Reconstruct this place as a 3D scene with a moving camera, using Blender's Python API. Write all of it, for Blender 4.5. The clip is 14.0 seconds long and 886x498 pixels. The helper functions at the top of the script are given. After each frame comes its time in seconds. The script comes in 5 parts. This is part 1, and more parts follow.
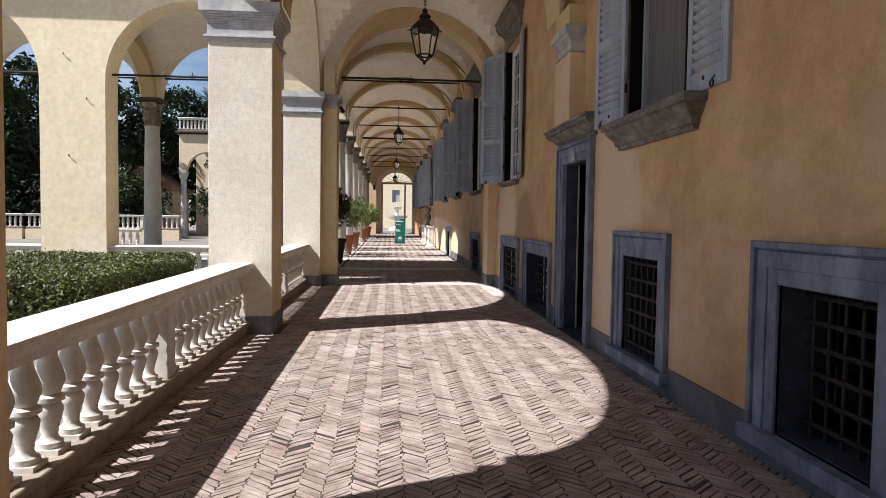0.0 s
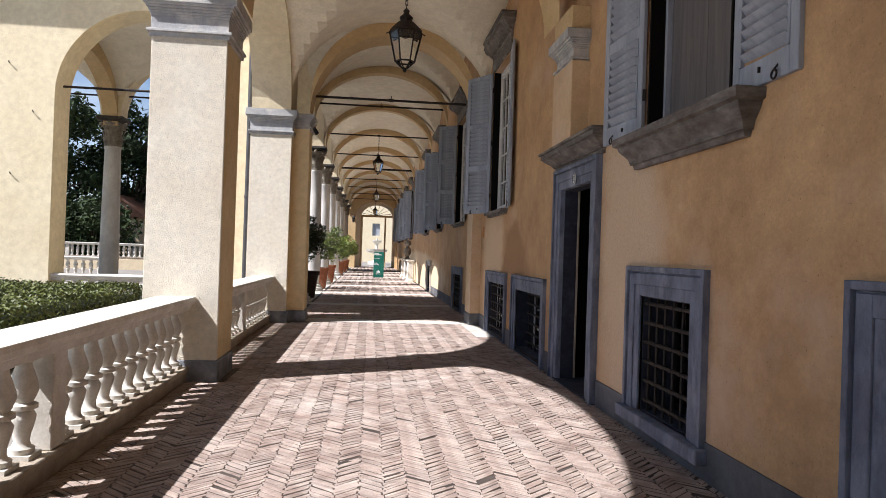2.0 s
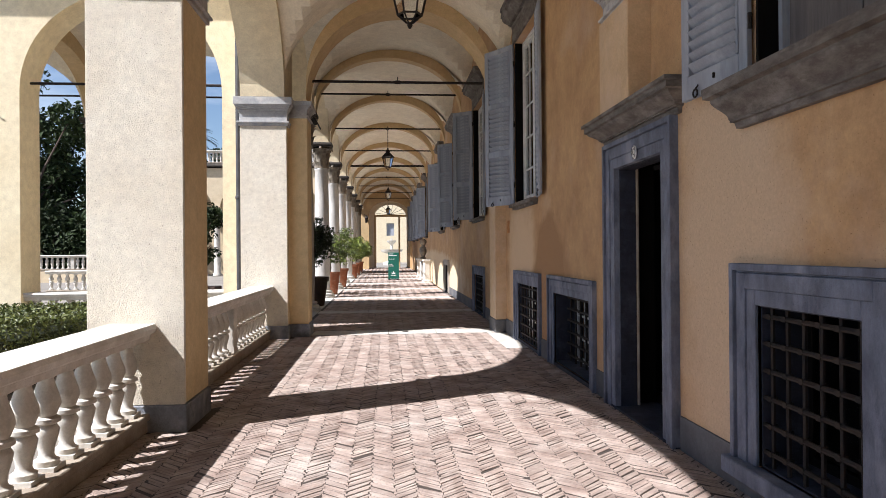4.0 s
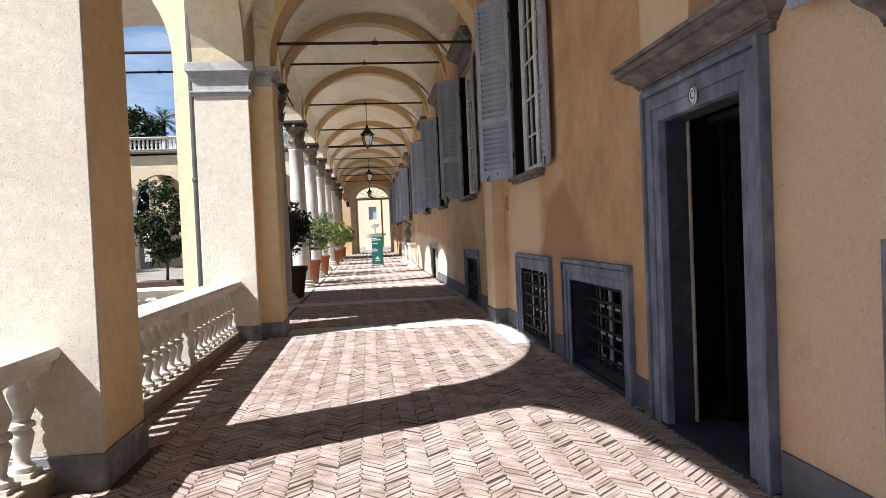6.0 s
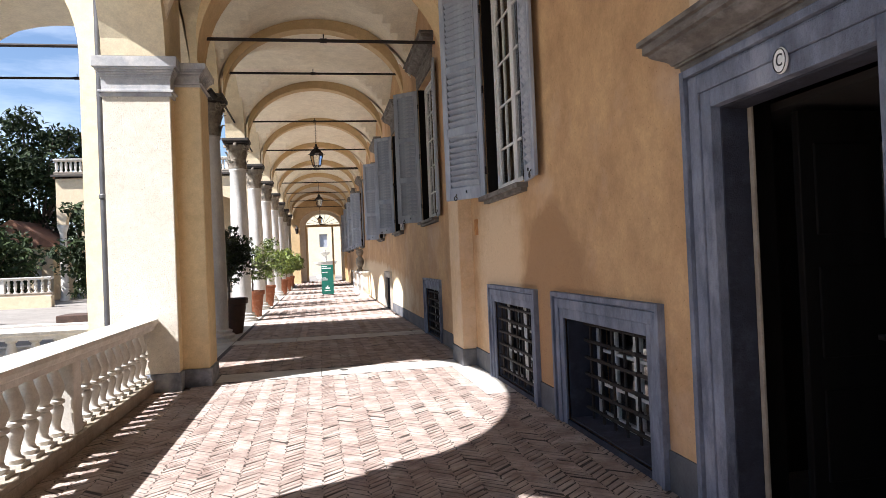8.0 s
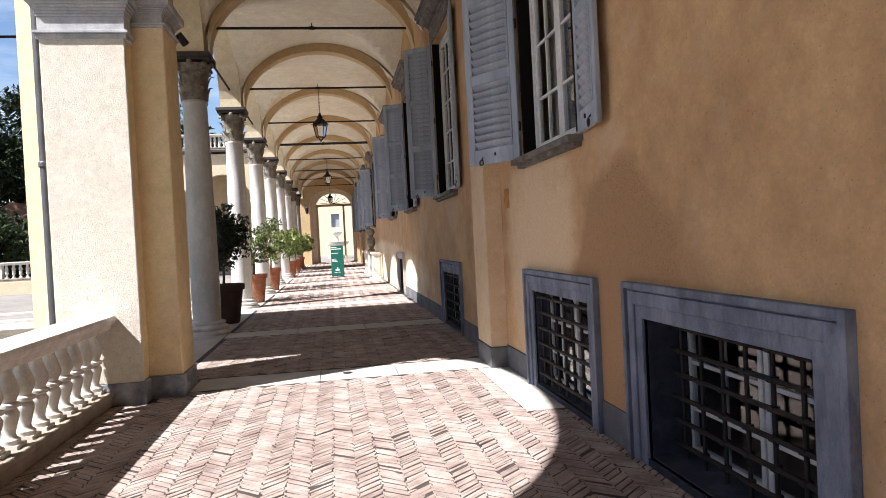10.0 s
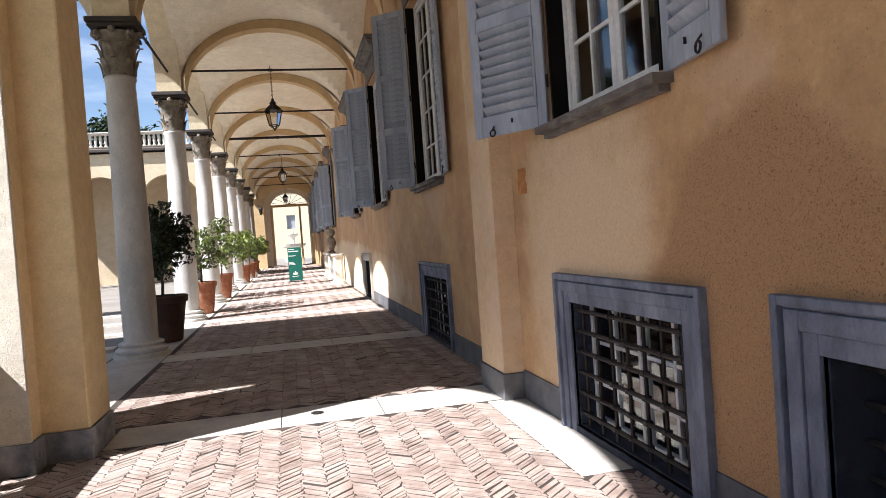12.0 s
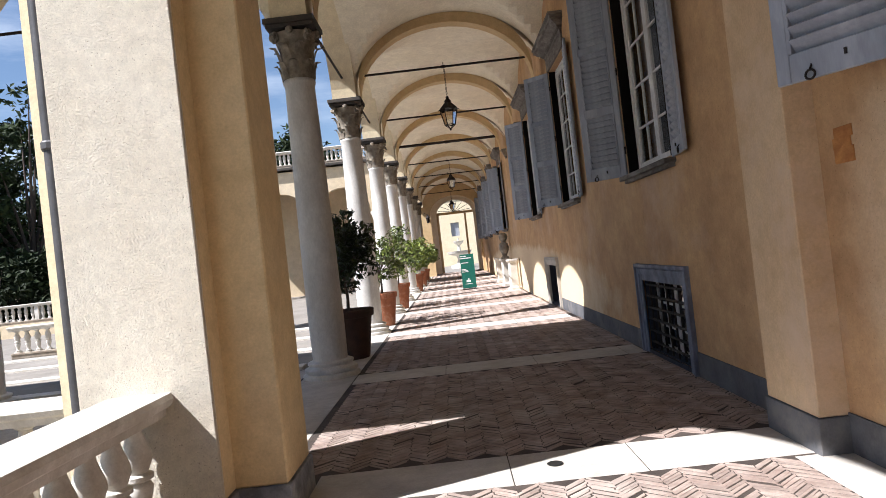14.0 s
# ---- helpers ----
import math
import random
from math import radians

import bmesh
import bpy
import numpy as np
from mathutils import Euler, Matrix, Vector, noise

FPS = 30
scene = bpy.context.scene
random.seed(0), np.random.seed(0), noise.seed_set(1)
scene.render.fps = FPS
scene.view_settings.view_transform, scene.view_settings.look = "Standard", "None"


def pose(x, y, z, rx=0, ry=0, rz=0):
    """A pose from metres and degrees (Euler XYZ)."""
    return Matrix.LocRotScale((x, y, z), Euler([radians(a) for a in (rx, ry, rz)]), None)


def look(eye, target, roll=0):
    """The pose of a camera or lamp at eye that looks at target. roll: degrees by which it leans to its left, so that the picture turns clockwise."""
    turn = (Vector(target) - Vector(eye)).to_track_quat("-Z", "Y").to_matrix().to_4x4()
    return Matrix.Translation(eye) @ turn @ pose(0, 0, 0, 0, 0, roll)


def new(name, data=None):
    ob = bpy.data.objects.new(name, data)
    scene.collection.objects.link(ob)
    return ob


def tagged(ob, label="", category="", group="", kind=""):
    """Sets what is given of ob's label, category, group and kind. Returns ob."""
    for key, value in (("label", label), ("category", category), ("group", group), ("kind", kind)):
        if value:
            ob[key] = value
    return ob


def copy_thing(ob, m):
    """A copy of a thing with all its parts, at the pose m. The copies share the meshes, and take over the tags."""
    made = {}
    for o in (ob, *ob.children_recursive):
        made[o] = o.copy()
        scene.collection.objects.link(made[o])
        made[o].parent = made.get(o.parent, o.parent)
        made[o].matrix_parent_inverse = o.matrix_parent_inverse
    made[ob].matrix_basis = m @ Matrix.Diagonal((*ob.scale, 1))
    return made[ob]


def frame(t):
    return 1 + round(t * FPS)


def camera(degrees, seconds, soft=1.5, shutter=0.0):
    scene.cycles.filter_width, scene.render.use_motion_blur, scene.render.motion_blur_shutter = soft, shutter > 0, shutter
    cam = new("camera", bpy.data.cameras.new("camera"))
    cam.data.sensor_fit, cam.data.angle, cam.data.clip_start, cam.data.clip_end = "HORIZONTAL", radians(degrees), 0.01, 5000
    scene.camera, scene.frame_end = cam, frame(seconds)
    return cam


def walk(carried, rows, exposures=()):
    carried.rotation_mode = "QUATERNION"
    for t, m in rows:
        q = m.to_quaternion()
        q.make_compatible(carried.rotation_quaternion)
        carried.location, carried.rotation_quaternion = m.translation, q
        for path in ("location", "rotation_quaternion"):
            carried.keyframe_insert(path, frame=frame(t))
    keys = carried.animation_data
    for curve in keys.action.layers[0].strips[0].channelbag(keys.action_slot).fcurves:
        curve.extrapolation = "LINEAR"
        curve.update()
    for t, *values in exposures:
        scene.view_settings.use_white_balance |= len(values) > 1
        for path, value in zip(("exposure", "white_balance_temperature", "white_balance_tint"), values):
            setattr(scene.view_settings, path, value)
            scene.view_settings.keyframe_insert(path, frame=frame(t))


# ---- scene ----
cam = camera(66.6, 14.0, soft=0.8)
PATH = [
    (0, (-0.17, -0.602, 1.612), (-0.011, 1.389, 1.519), 0.8),
    (0.5, (-0.186, -0.384, 1.589), (0.044, 1.602, 1.527), 1.8),
    (1, (-0.159, -0.012, 1.589), (0.15, 1.963, 1.531), 0.5),
    (1.5, (-0.061, 0.296, 1.596), (0.165, 2.283, 1.562), 2.1),
    (2, (-0.05, 0.723, 1.55), (0.165, 2.711, 1.563), 1.9),
    (2.5, (-0.018, 1.13, 1.577), (0.273, 3.109, 1.598), 0.7),
    (3, (0.065, 1.61, 1.618), (0.258, 3.6, 1.568), 0.9),
    (3.2, (0.072, 1.776, 1.583), (0.198, 3.772, 1.602), 0.7),
    (5.3, (-0.012, 3.509, 1.615), (0.264, 5.49, 1.588), -2.4),
    (5.5, (0.004, 3.643, 1.605), (0.287, 5.623, 1.598), -2.1),
    (6, (0.053, 3.994, 1.608), (0.27, 5.982, 1.558), -2.4),
    (6.5, (0.064, 4.365, 1.592), (0.359, 6.344, 1.608), -1.6),
    (7, (0.075, 4.721, 1.589), (0.494, 6.677, 1.616), -2.9),
    (7.5, (0.157, 5.148, 1.615), (0.424, 7.129, 1.575), -3.7),
    (8, (0.123, 5.592, 1.607), (0.484, 7.559, 1.634), -2.4),
    (8.2, (0.157, 5.745, 1.621), (0.571, 7.702, 1.632), -2.4),
    (10.3, (0.34, 7.595, 1.604), (0.654, 9.57, 1.571), -3.0),
    (10.5, (0.346, 7.734, 1.589), (0.706, 9.701, 1.575), -2.4),
    (11, (0.364, 8.246, 1.624), (0.821, 10.193, 1.626), -3.0),
    (11.5, (0.385, 8.696, 1.612), (0.682, 10.674, 1.596), -4.1),
    (12, (0.278, 9.298, 1.603), (0.721, 11.248, 1.561), -4.1),
    (12.5, (0.24, 9.589, 1.6), (0.54, 11.565, 1.549), -5.0),
    (13, (0.126, 10.074, 1.608), (0.212, 12.072, 1.568), -6.7),
    (13.5, (-0.029, 10.379, 1.632), (0.127, 12.373, 1.636), -6.1),
    (14, (-0.166, 10.812, 1.631), (-0.188, 12.812, 1.646), -6.5),
]
EXPOSURES = [(t, stops, 6000, 14) for t, stops in ((0, 0.86), (3, 1.10), (5.5, 1.12), (6, 1.26), (6.5, 1.34), (7, 1.64), (7.5, 1.57), (8.2, 1.57), (10.5, 1.34), (11, 1.26), (11.5, 1.43), (12.5, 1.48), (13, 1.34), (13.5, 1.22), (14, 1.23))]
walk(cam, [(t, look(eye, target, roll)) for t, eye, target, roll in PATH], EXPOSURES)

# ---------------------------------------------------------------- world, sun, exposure
SUN_WAY = Vector((1.0, 0.43, -1.30)).normalized()
world = bpy.data.worlds.new("sky")
scene.world = world
world.use_nodes = True
wn = world.node_tree.nodes
sky = wn.new("ShaderNodeTexSky")
sky.sky_type, sky.sun_disc = "NISHITA", False
sky.sun_elevation = math.asin(-SUN_WAY.z)
sky.sun_rotation = math.atan2(-SUN_WAY.x, -SUN_WAY.y)
sky.air_density, sky.dust_density, sky.ozone_density = 1.0, 0.0, 1.0
wn["Background"].inputs[1].default_value = 0.055
wl = world.node_tree.links
wtc, wmap, cloud = wn.new("ShaderNodeTexCoord"), wn.new("ShaderNodeMapping"), wn.new("ShaderNodeTexNoise")
wmap.inputs["Scale"].default_value = (1.0, 1.6, 5.0)
cloud.inputs["Scale"].default_value, cloud.inputs["Detail"].default_value, cloud.inputs["Roughness"].default_value = 2.4, 7.0, 0.6
wisp, wmix = wn.new("ShaderNodeValToRGB"), wn.new("ShaderNodeMix")
wisp.color_ramp.elements[0].position, wisp.color_ramp.elements[1].position = 0.47, 0.86
wmix.data_type = "RGBA"
wmix.inputs["B"].default_value = (7.5, 8.2, 9.0, 1)
wl.new(wtc.outputs["Generated"], wmap.inputs[0])
wl.new(wmap.outputs[0], cloud.inputs["Vector"])
wl.new(cloud.outputs[0], wisp.inputs[0])
wl.new(wisp.outputs[0], wmix.inputs["Factor"])
wl.new(sky.outputs[0], wmix.inputs["A"])
wl.new(wmix.outputs["Result"], wn["Background"].inputs[0])
sun = new("sun", bpy.data.lights.new("sun", "SUN"))
sun.data.energy, sun.data.angle, sun.data.color = 5.0, radians(0.53), (1.0, 0.96, 0.90)
sun.matrix_world = look((0, 0, 30), Vector((0, 0, 30)) + SUN_WAY)

# ---------------------------------------------------------------- materials


def mat(name, base, dark=None, rough=0.85, scale=3.0, fine=60.0, bump=0.15, metal=0.0, low=0.35, high=0.7, dist=0.01, spec=0.4,
        stretch=(1, 1, 1), rand=0.0, stain=None, stain_scale=0.7, wall_patches=(), pits=False):
    m = bpy.data.materials.new(name)
    m.use_nodes = True
    nt = m.node_tree
    b = nt.nodes["Principled BSDF"]
    b.inputs["Roughness"].default_value, b.inputs["Metallic"].default_value = rough, metal
    b.inputs["Specular IOR Level"].default_value = spec
    tc = nt.nodes.new("ShaderNodeTexCoord")
    mp = nt.nodes.new("ShaderNodeMapping")
    mp.inputs["Scale"].default_value = stretch
    nt.links.new(tc.outputs["Object"], mp.inputs[0])

    def ns(sc, detail=5.0, rg=0.6):
        n = nt.nodes.new("ShaderNodeTexNoise")
        n.inputs["Scale"].default_value, n.inputs["Detail"].default_value, n.inputs["Roughness"].default_value = sc, detail, rg
        nt.links.new(mp.outputs[0], n.inputs["Vector"])
        return n

    def ramp(src, a, z, c0, c1):
        r = nt.nodes.new("ShaderNodeValToRGB")
        r.color_ramp.elements[0].position, r.color_ramp.elements[1].position = a, z
        r.color_ramp.elements[0].color, r.color_ramp.elements[1].color = (*c0, 1), (*c1, 1)
        nt.links.new(src, r.inputs[0])
        return r

    def mix(kind, fac, a, c):
        x = nt.nodes.new("ShaderNodeMix")
        x.data_type, x.blend_type = "RGBA", kind
        if isinstance(fac, float):
            x.inputs["Factor"].default_value = fac
        else:
            nt.links.new(fac, x.inputs["Factor"])
        nt.links.new(a, x.inputs["A"])
        nt.links.new(c, x.inputs["B"])
        return x.outputs["Result"]

    dark = dark or tuple(c * 0.75 for c in base)
    big, small = ns(scale), ns(fine, 4.0, 0.7)
    col = ramp(big.outputs[0], low, high, dark, base).outputs[0]
    grain = ramp(small.outputs[0], 0.25, 0.75, (0.78, 0.78, 0.78), (1.12, 1.12, 1.12)).outputs[0]
    col = mix("MULTIPLY", 0.7, col, grain)
    blot = ns(fine * 0.16, 6.0, 0.7)
    col = mix("MULTIPLY", 0.8, col, ramp(blot.outputs[0], 0.3, 0.7, (0.84, 0.83, 0.82), (1.1, 1.1, 1.1)).outputs[0])
    if stain:
        st = ns(stain_scale, 6.0, 0.65)
        fac = ramp(st.outputs[0], 0.52, 0.72, (0, 0, 0), (1, 1, 1)).outputs[0]
        sc = nt.nodes.new("ShaderNodeRGB")
        sc.outputs[0].default_value = (*stain, 1)
        col = mix("MIX", fac, col, sc.outputs[0])
    if wall_patches:
        sep, wob = nt.nodes.new("ShaderNodeSeparateXYZ"), ns(1.7, 6.0, 0.62)
        nt.links.new(tc.outputs["Object"], sep.inputs[0])

        def op(kind, a, c):
            q = nt.nodes.new("ShaderNodeMath")
            q.operation = kind
            for k, v in enumerate((a, c)):
                if isinstance(v, float):
                    q.inputs[k].default_value = v
                else:
                    nt.links.new(v, q.inputs[k])
            return q.outputs[0]

        for cy, cz, ry, rz, wild, a, z, shade in wall_patches:
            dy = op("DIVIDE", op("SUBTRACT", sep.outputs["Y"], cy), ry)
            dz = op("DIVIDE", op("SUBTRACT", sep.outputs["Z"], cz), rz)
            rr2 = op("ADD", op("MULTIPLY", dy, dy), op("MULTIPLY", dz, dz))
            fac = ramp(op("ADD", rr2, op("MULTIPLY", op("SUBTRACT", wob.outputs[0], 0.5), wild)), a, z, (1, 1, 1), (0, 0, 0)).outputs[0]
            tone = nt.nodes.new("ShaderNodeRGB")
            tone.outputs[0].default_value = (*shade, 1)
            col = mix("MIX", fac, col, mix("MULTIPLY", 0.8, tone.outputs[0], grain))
        big_pits = ns(150.0, 3.0, 0.6)
        hole = ramp(big_pits.outputs[0], 0.37, 0.43, (0.42, 0.36, 0.3), (1, 1, 1)).outputs[0]
        col = mix("MULTIPLY", fac, col, hole)
    if pits:
        pn = ns(75.0, 2.0, 0.5)
        col = mix("MULTIPLY", 1.0, col, ramp(pn.outputs[0], 0.25, 0.33, (0.55, 0.5, 0.45), (1, 1, 1)).outputs[0])
    if rand:
        for node, out in (("ShaderNodeObjectInfo", "Random"), ("ShaderNodeNewGeometry", "Random Per Island")):
            oi = nt.nodes.new(node)
            rr = ramp(oi.outputs[out], 0.0, 1.0, (1 - rand,) * 3, (1 + rand, 1 + rand * 0.9, 1 + rand * 0.85)).outputs[0]
            col = mix("MULTIPLY", 1.0, col, rr)
    nt.links.new(col, b.inputs["Base Color"])
    bp = nt.nodes.new("ShaderNodeBump")
    bp.inputs["Strength"].default_value, bp.inputs["Distance"].default_value = bump, dist
    nt.links.new(small.outputs[0], bp.inputs["Height"])
    nt.links.new(bp.outputs[0], b.inputs["Normal"])
    return m


YELLOW = mat("yellow_plaster", (0.82, 0.72, 0.51), (0.76, 0.64, 0.43), scale=0.9, fine=45, bump=0.25, dist=0.008)
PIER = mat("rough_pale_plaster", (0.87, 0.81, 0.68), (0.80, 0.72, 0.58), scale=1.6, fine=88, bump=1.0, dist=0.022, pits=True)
# patches of the wall: middle (y, z), half sizes, raggedness, edge, colour; the last is damp and pitted
LOBES = ((6.9, 1.6, 0.9, 2.0, 1.4, 0.3, 1.4, (0.60, 0.44, 0.29)), (13.9, 1.3, 1.3, 1.7, 1.4, 0.3, 1.3, (0.64, 0.465, 0.29)),
         (5.9, 0.9, 0.5, 0.5, 2.4, 0.3, 1.2, (0.42, 0.27, 0.16)), (11.95, 0.7, 1.45, 1.0, 0.9, 0.7, 1.1, (0.40, 0.235, 0.115)), (11.97, 1.15, 0.92, 1.06, 0.9, 0.74, 1.06, (0.385, 0.22, 0.105)))
# far wall foot lightened in colour so its sun patches come out whiter
SUNPALE = (38.0, 0.6, 17.0, 1.1, 0.8, 0.7, 1.3, (0.66, 0.52, 0.34))
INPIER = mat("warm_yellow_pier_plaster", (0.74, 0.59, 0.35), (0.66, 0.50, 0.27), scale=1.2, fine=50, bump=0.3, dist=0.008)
FOOT = mat("worn_blue_grey_plinth", (0.29, 0.31, 0.345), (0.15, 0.16, 0.185), scale=6, fine=70, bump=0.6, stain=(0.40, 0.41, 0.42), stain_scale=3.5)
OCHRE = mat("ochre_wall_plaster", (0.595, 0.38, 0.19), (0.43, 0.255, 0.125), scale=1.5, fine=50, bump=0.4, dist=0.009, stain=(0.56, 0.40, 0.28), stain_scale=0.45, wall_patches=(SUNPALE, *LOBES), pits=True)
VAULT = mat("cream_vault_plaster", (0.88, 0.81, 0.66), (0.83, 0.75, 0.59), scale=0.7, fine=25, bump=0.12)
PILASTER = mat("pale_ochre_pilaster_plaster", (0.66, 0.485, 0.30), (0.57, 0.395, 0.23), scale=1.3, fine=50, bump=0.35, dist=0.008, stain=(0.62, 0.47, 0.34), stain_scale=0.8)
ARCH = mat("ochre_arch_plaster", (0.66, 0.49, 0.275), (0.58, 0.42, 0.22), scale=1.0, fine=40, bump=0.2)
DADO = mat("grey_dado_paint", (0.14, 0.143, 0.155), (0.085, 0.087, 0.095), scale=2.2, fine=60, bump=0.3, stain=(0.19, 0.18, 0.17), stain_scale=1.6)
SLATE = mat("grey_slate_stone", (0.215, 0.24, 0.31), (0.10, 0.114, 0.158), scale=6, fine=90, bump=0.8, dist=0.010, rough=0.75, stain=(0.29, 0.31, 0.375), stain_scale=2.6, stretch=(1, 1, 0.45))
# far darker than the frame's slate: the recess shade is in this colour
REVEAL = mat("shade_dark_reveal", (0.034, 0.037, 0.056), (0.02, 0.022, 0.034), scale=8, fine=70, bump=0.5, stain=(0.055, 0.06, 0.082), stain_scale=5.0)
MARBLE = mat("weathered_white_marble", (0.74, 0.71, 0.65), (0.56, 0.52, 0.45), scale=3.5, fine=50, bump=0.3, rough=0.7, stain=(0.50, 0.46, 0.39), stain_scale=2.5)
CAPST = mat("pale_slate_capital", (0.54, 0.53, 0.51), (0.35, 0.355, 0.37), scale=5, fine=60, bump=0.6, stain=(0.64, 0.61, 0.56), stain_scale=3)
PLINTH = mat("stained_plinth_stone", (0.42, 0.36, 0.28), (0.27, 0.22, 0.17), scale=4, fine=60, bump=0.5)
WSTONE = mat("brown_grey_weathered_stone", (0.20, 0.18, 0.16), (0.10, 0.085, 0.075), scale=6, fine=70, bump=0.7, dist=0.008, stain=(0.28, 0.26, 0.24), stain_scale=2.5, stretch=(1, 1, 3))
PALE = mat("pale_paving_stone", (0.56, 0.53, 0.475), (0.42, 0.39, 0.345), scale=2.0, fine=60, bump=0.3)
COLUMN = mat("grey_column_marble", (0.68, 0.66, 0.62), (0.52, 0.50, 0.47), scale=2.0, fine=40, bump=0.15, rough=0.6, stretch=(1, 1, 0.5))
CAPITAL = mat("soot_grey_carved_stone", (0.38, 0.34, 0.27), (0.16, 0.13, 0.10), scale=7, fine=60, bump=0.5)
SOOT = mat("dark_slate_slab", (0.09, 0.075, 0.065), (0.05, 0.045, 0.04), scale=5, fine=60, bump=0.3)
BRICK = mat("worn_pale_brick", (0.45, 0.375, 0.325), (0.25, 0.185, 0.155), scale=4, fine=75, bump=1.0, dist=0.008, rand=0.14, stain=(0.45, 0.395, 0.35), stain_scale=0.9)
JOINT = mat("dark_earth_joint", (0.085, 0.066, 0.054), (0.04, 0.03, 0.025), scale=3, fine=90, bump=0.5)
SHUTTER = mat("grey_painted_wood", (0.35, 0.38, 0.44), (0.27, 0.295, 0.345), scale=4, fine=30, bump=0.2, rough=0.6, stretch=(1, 1, 0.2), stain=(0.40, 0.42, 0.465), stain_scale=5.0)
WHITEWOOD = mat("white_painted_wood", (0.74, 0.73, 0.71), (0.62, 0.61, 0.59), scale=5, fine=40, bump=0.15, rough=0.5)
# brown wood taken down to near black, with the openings' shade in it
DARKWOOD = mat("shade_dark_brown_wood", (0.008, 0.0065, 0.0055), (0.005, 0.004, 0.0035), scale=3, fine=40, bump=0.2, rough=0.8, spec=0.1, stretch=(4, 4, 0.4))
IRON = mat("black_wrought_iron", (0.02, 0.019, 0.018), (0.035, 0.024, 0.02), scale=12, fine=90, bump=0.3, rough=0.65, metal=0.2, spec=0.25)
LEAD = mat("grey_lead_pipe", (0.11, 0.108, 0.11), (0.07, 0.068, 0.07), scale=6, fine=60, bump=0.2, rough=0.5, metal=0.3)
TERRA = mat("terracotta", (0.44, 0.165, 0.08), (0.32, 0.115, 0.06), scale=5, fine=50, bump=0.25, stain=(0.50, 0.30, 0.21), stain_scale=4)
DARKPOT = mat("dark_stained_terracotta", (0.10, 0.055, 0.04), (0.06, 0.04, 0.03), scale=5, fine=50, bump=0.25)
SOIL = mat("potting_soil", (0.06, 0.045, 0.03), scale=8, fine=80, bump=0.8)
LEAF = mat("citrus_leaf", (0.24, 0.30, 0.05), (0.09, 0.14, 0.03), scale=6, fine=40, bump=0.1, rough=0.45, rand=0.45)
HEDGE = mat("box_hedge_leaf", (0.21, 0.24, 0.04), (0.085, 0.12, 0.022), scale=6, fine=40, bump=0.1, rough=0.5, rand=0.45)
DARKLEAF = mat("evergreen_tree_leaf", (0.032, 0.05, 0.016), (0.014, 0.025, 0.008), scale=2, fine=20, bump=0.1, rough=0.7, spec=0.2, rand=0.4)
SHRUB = mat("glossy_dark_shrub_leaf", (0.05, 0.075, 0.025), (0.022, 0.036, 0.012), scale=4, fine=30, bump=0.1, rough=0.35, rand=0.4)
BARK = mat("brown_bark", (0.12, 0.09, 0.065), (0.07, 0.05, 0.04), scale=6, fine=40, bump=0.8, stretch=(2, 2, 0.5))
GREEN = mat("green_painted_board", (0.012, 0.135, 0.10), (0.010, 0.12, 0.088), scale=3, fine=40, bump=0.03, rough=0.45)
WHITE = mat("white_print", (0.8, 0.8, 0.78), (0.75, 0.75, 0.73), scale=3, fine=40, bump=0.0)
BLACK = mat("black_enamel", (0.02, 0.02, 0.02), (0.015, 0.015, 0.015), scale=3, fine=40, bump=0.05, rough=0.4)
GRAVEL = mat("pale_court_paving", (0.27, 0.25, 0.22), (0.20, 0.18, 0.155), scale=0.6, fine=14, bump=0.3)
# near black: the rooms' shade is put into this plaster's colour
INNER = mat("shade_black_room_plaster", (0.025, 0.022, 0.02), (0.015, 0.013, 0.012), scale=1, fine=20, bump=0.1)
PEACH = mat("peach_facade_plaster", (0.70, 0.585, 0.41), (0.62, 0.50, 0.33), scale=0.6, fine=20, bump=0.1)
ROOF = mat("clay_roof_tile", (0.35, 0.18, 0.11), (0.26, 0.13, 0.08), scale=3, fine=30, bump=0.5)
BLIND = mat("dull_grey_blind", (0.16, 0.145, 0.14), (0.11, 0.10, 0.10), scale=3, fine=30, bump=0.2, rough=0.7, stretch=(1, 6, 0.4))
RUST = mat("rusty_patch", (0.48, 0.22, 0.06), (0.36, 0.14, 0.04), scale=9, fine=60, bump=0.2)


def glass(name):
    m = bpy.data.materials.new(name)
    m.use_nodes = True
    b = m.node_tree.nodes["Principled BSDF"]
    b.inputs["Base Color"].default_value = (0.9, 0.93, 0.93, 1)
    b.inputs["Roughness"].default_value = 0.03
    b.inputs["Transmission Weight"].default_value = 1.0
    b.inputs["IOR"].default_value = 1.45
    return m


GLASS = glass("window_glass")

# ---------------------------------------------------------------- mesh helpers


def box(bm, x0, x1, y0, y1, z0, z1):
    v = [bm.verts.new(c) for c in ((x0, y0, z0), (x1, y0, z0), (x1, y1, z0), (x0, y1, z0), (x0, y0, z1), (x1, y0, z1), (x1, y1, z1), (x0, y1, z1))]
    for f in ((0, 3, 2, 1), (4, 5, 6, 7), (0, 1, 5, 4), (1, 2, 6, 5), (2, 3, 7, 6), (3, 0, 4, 7)):
        bm.faces.new([v[i] for i in f])
    return v


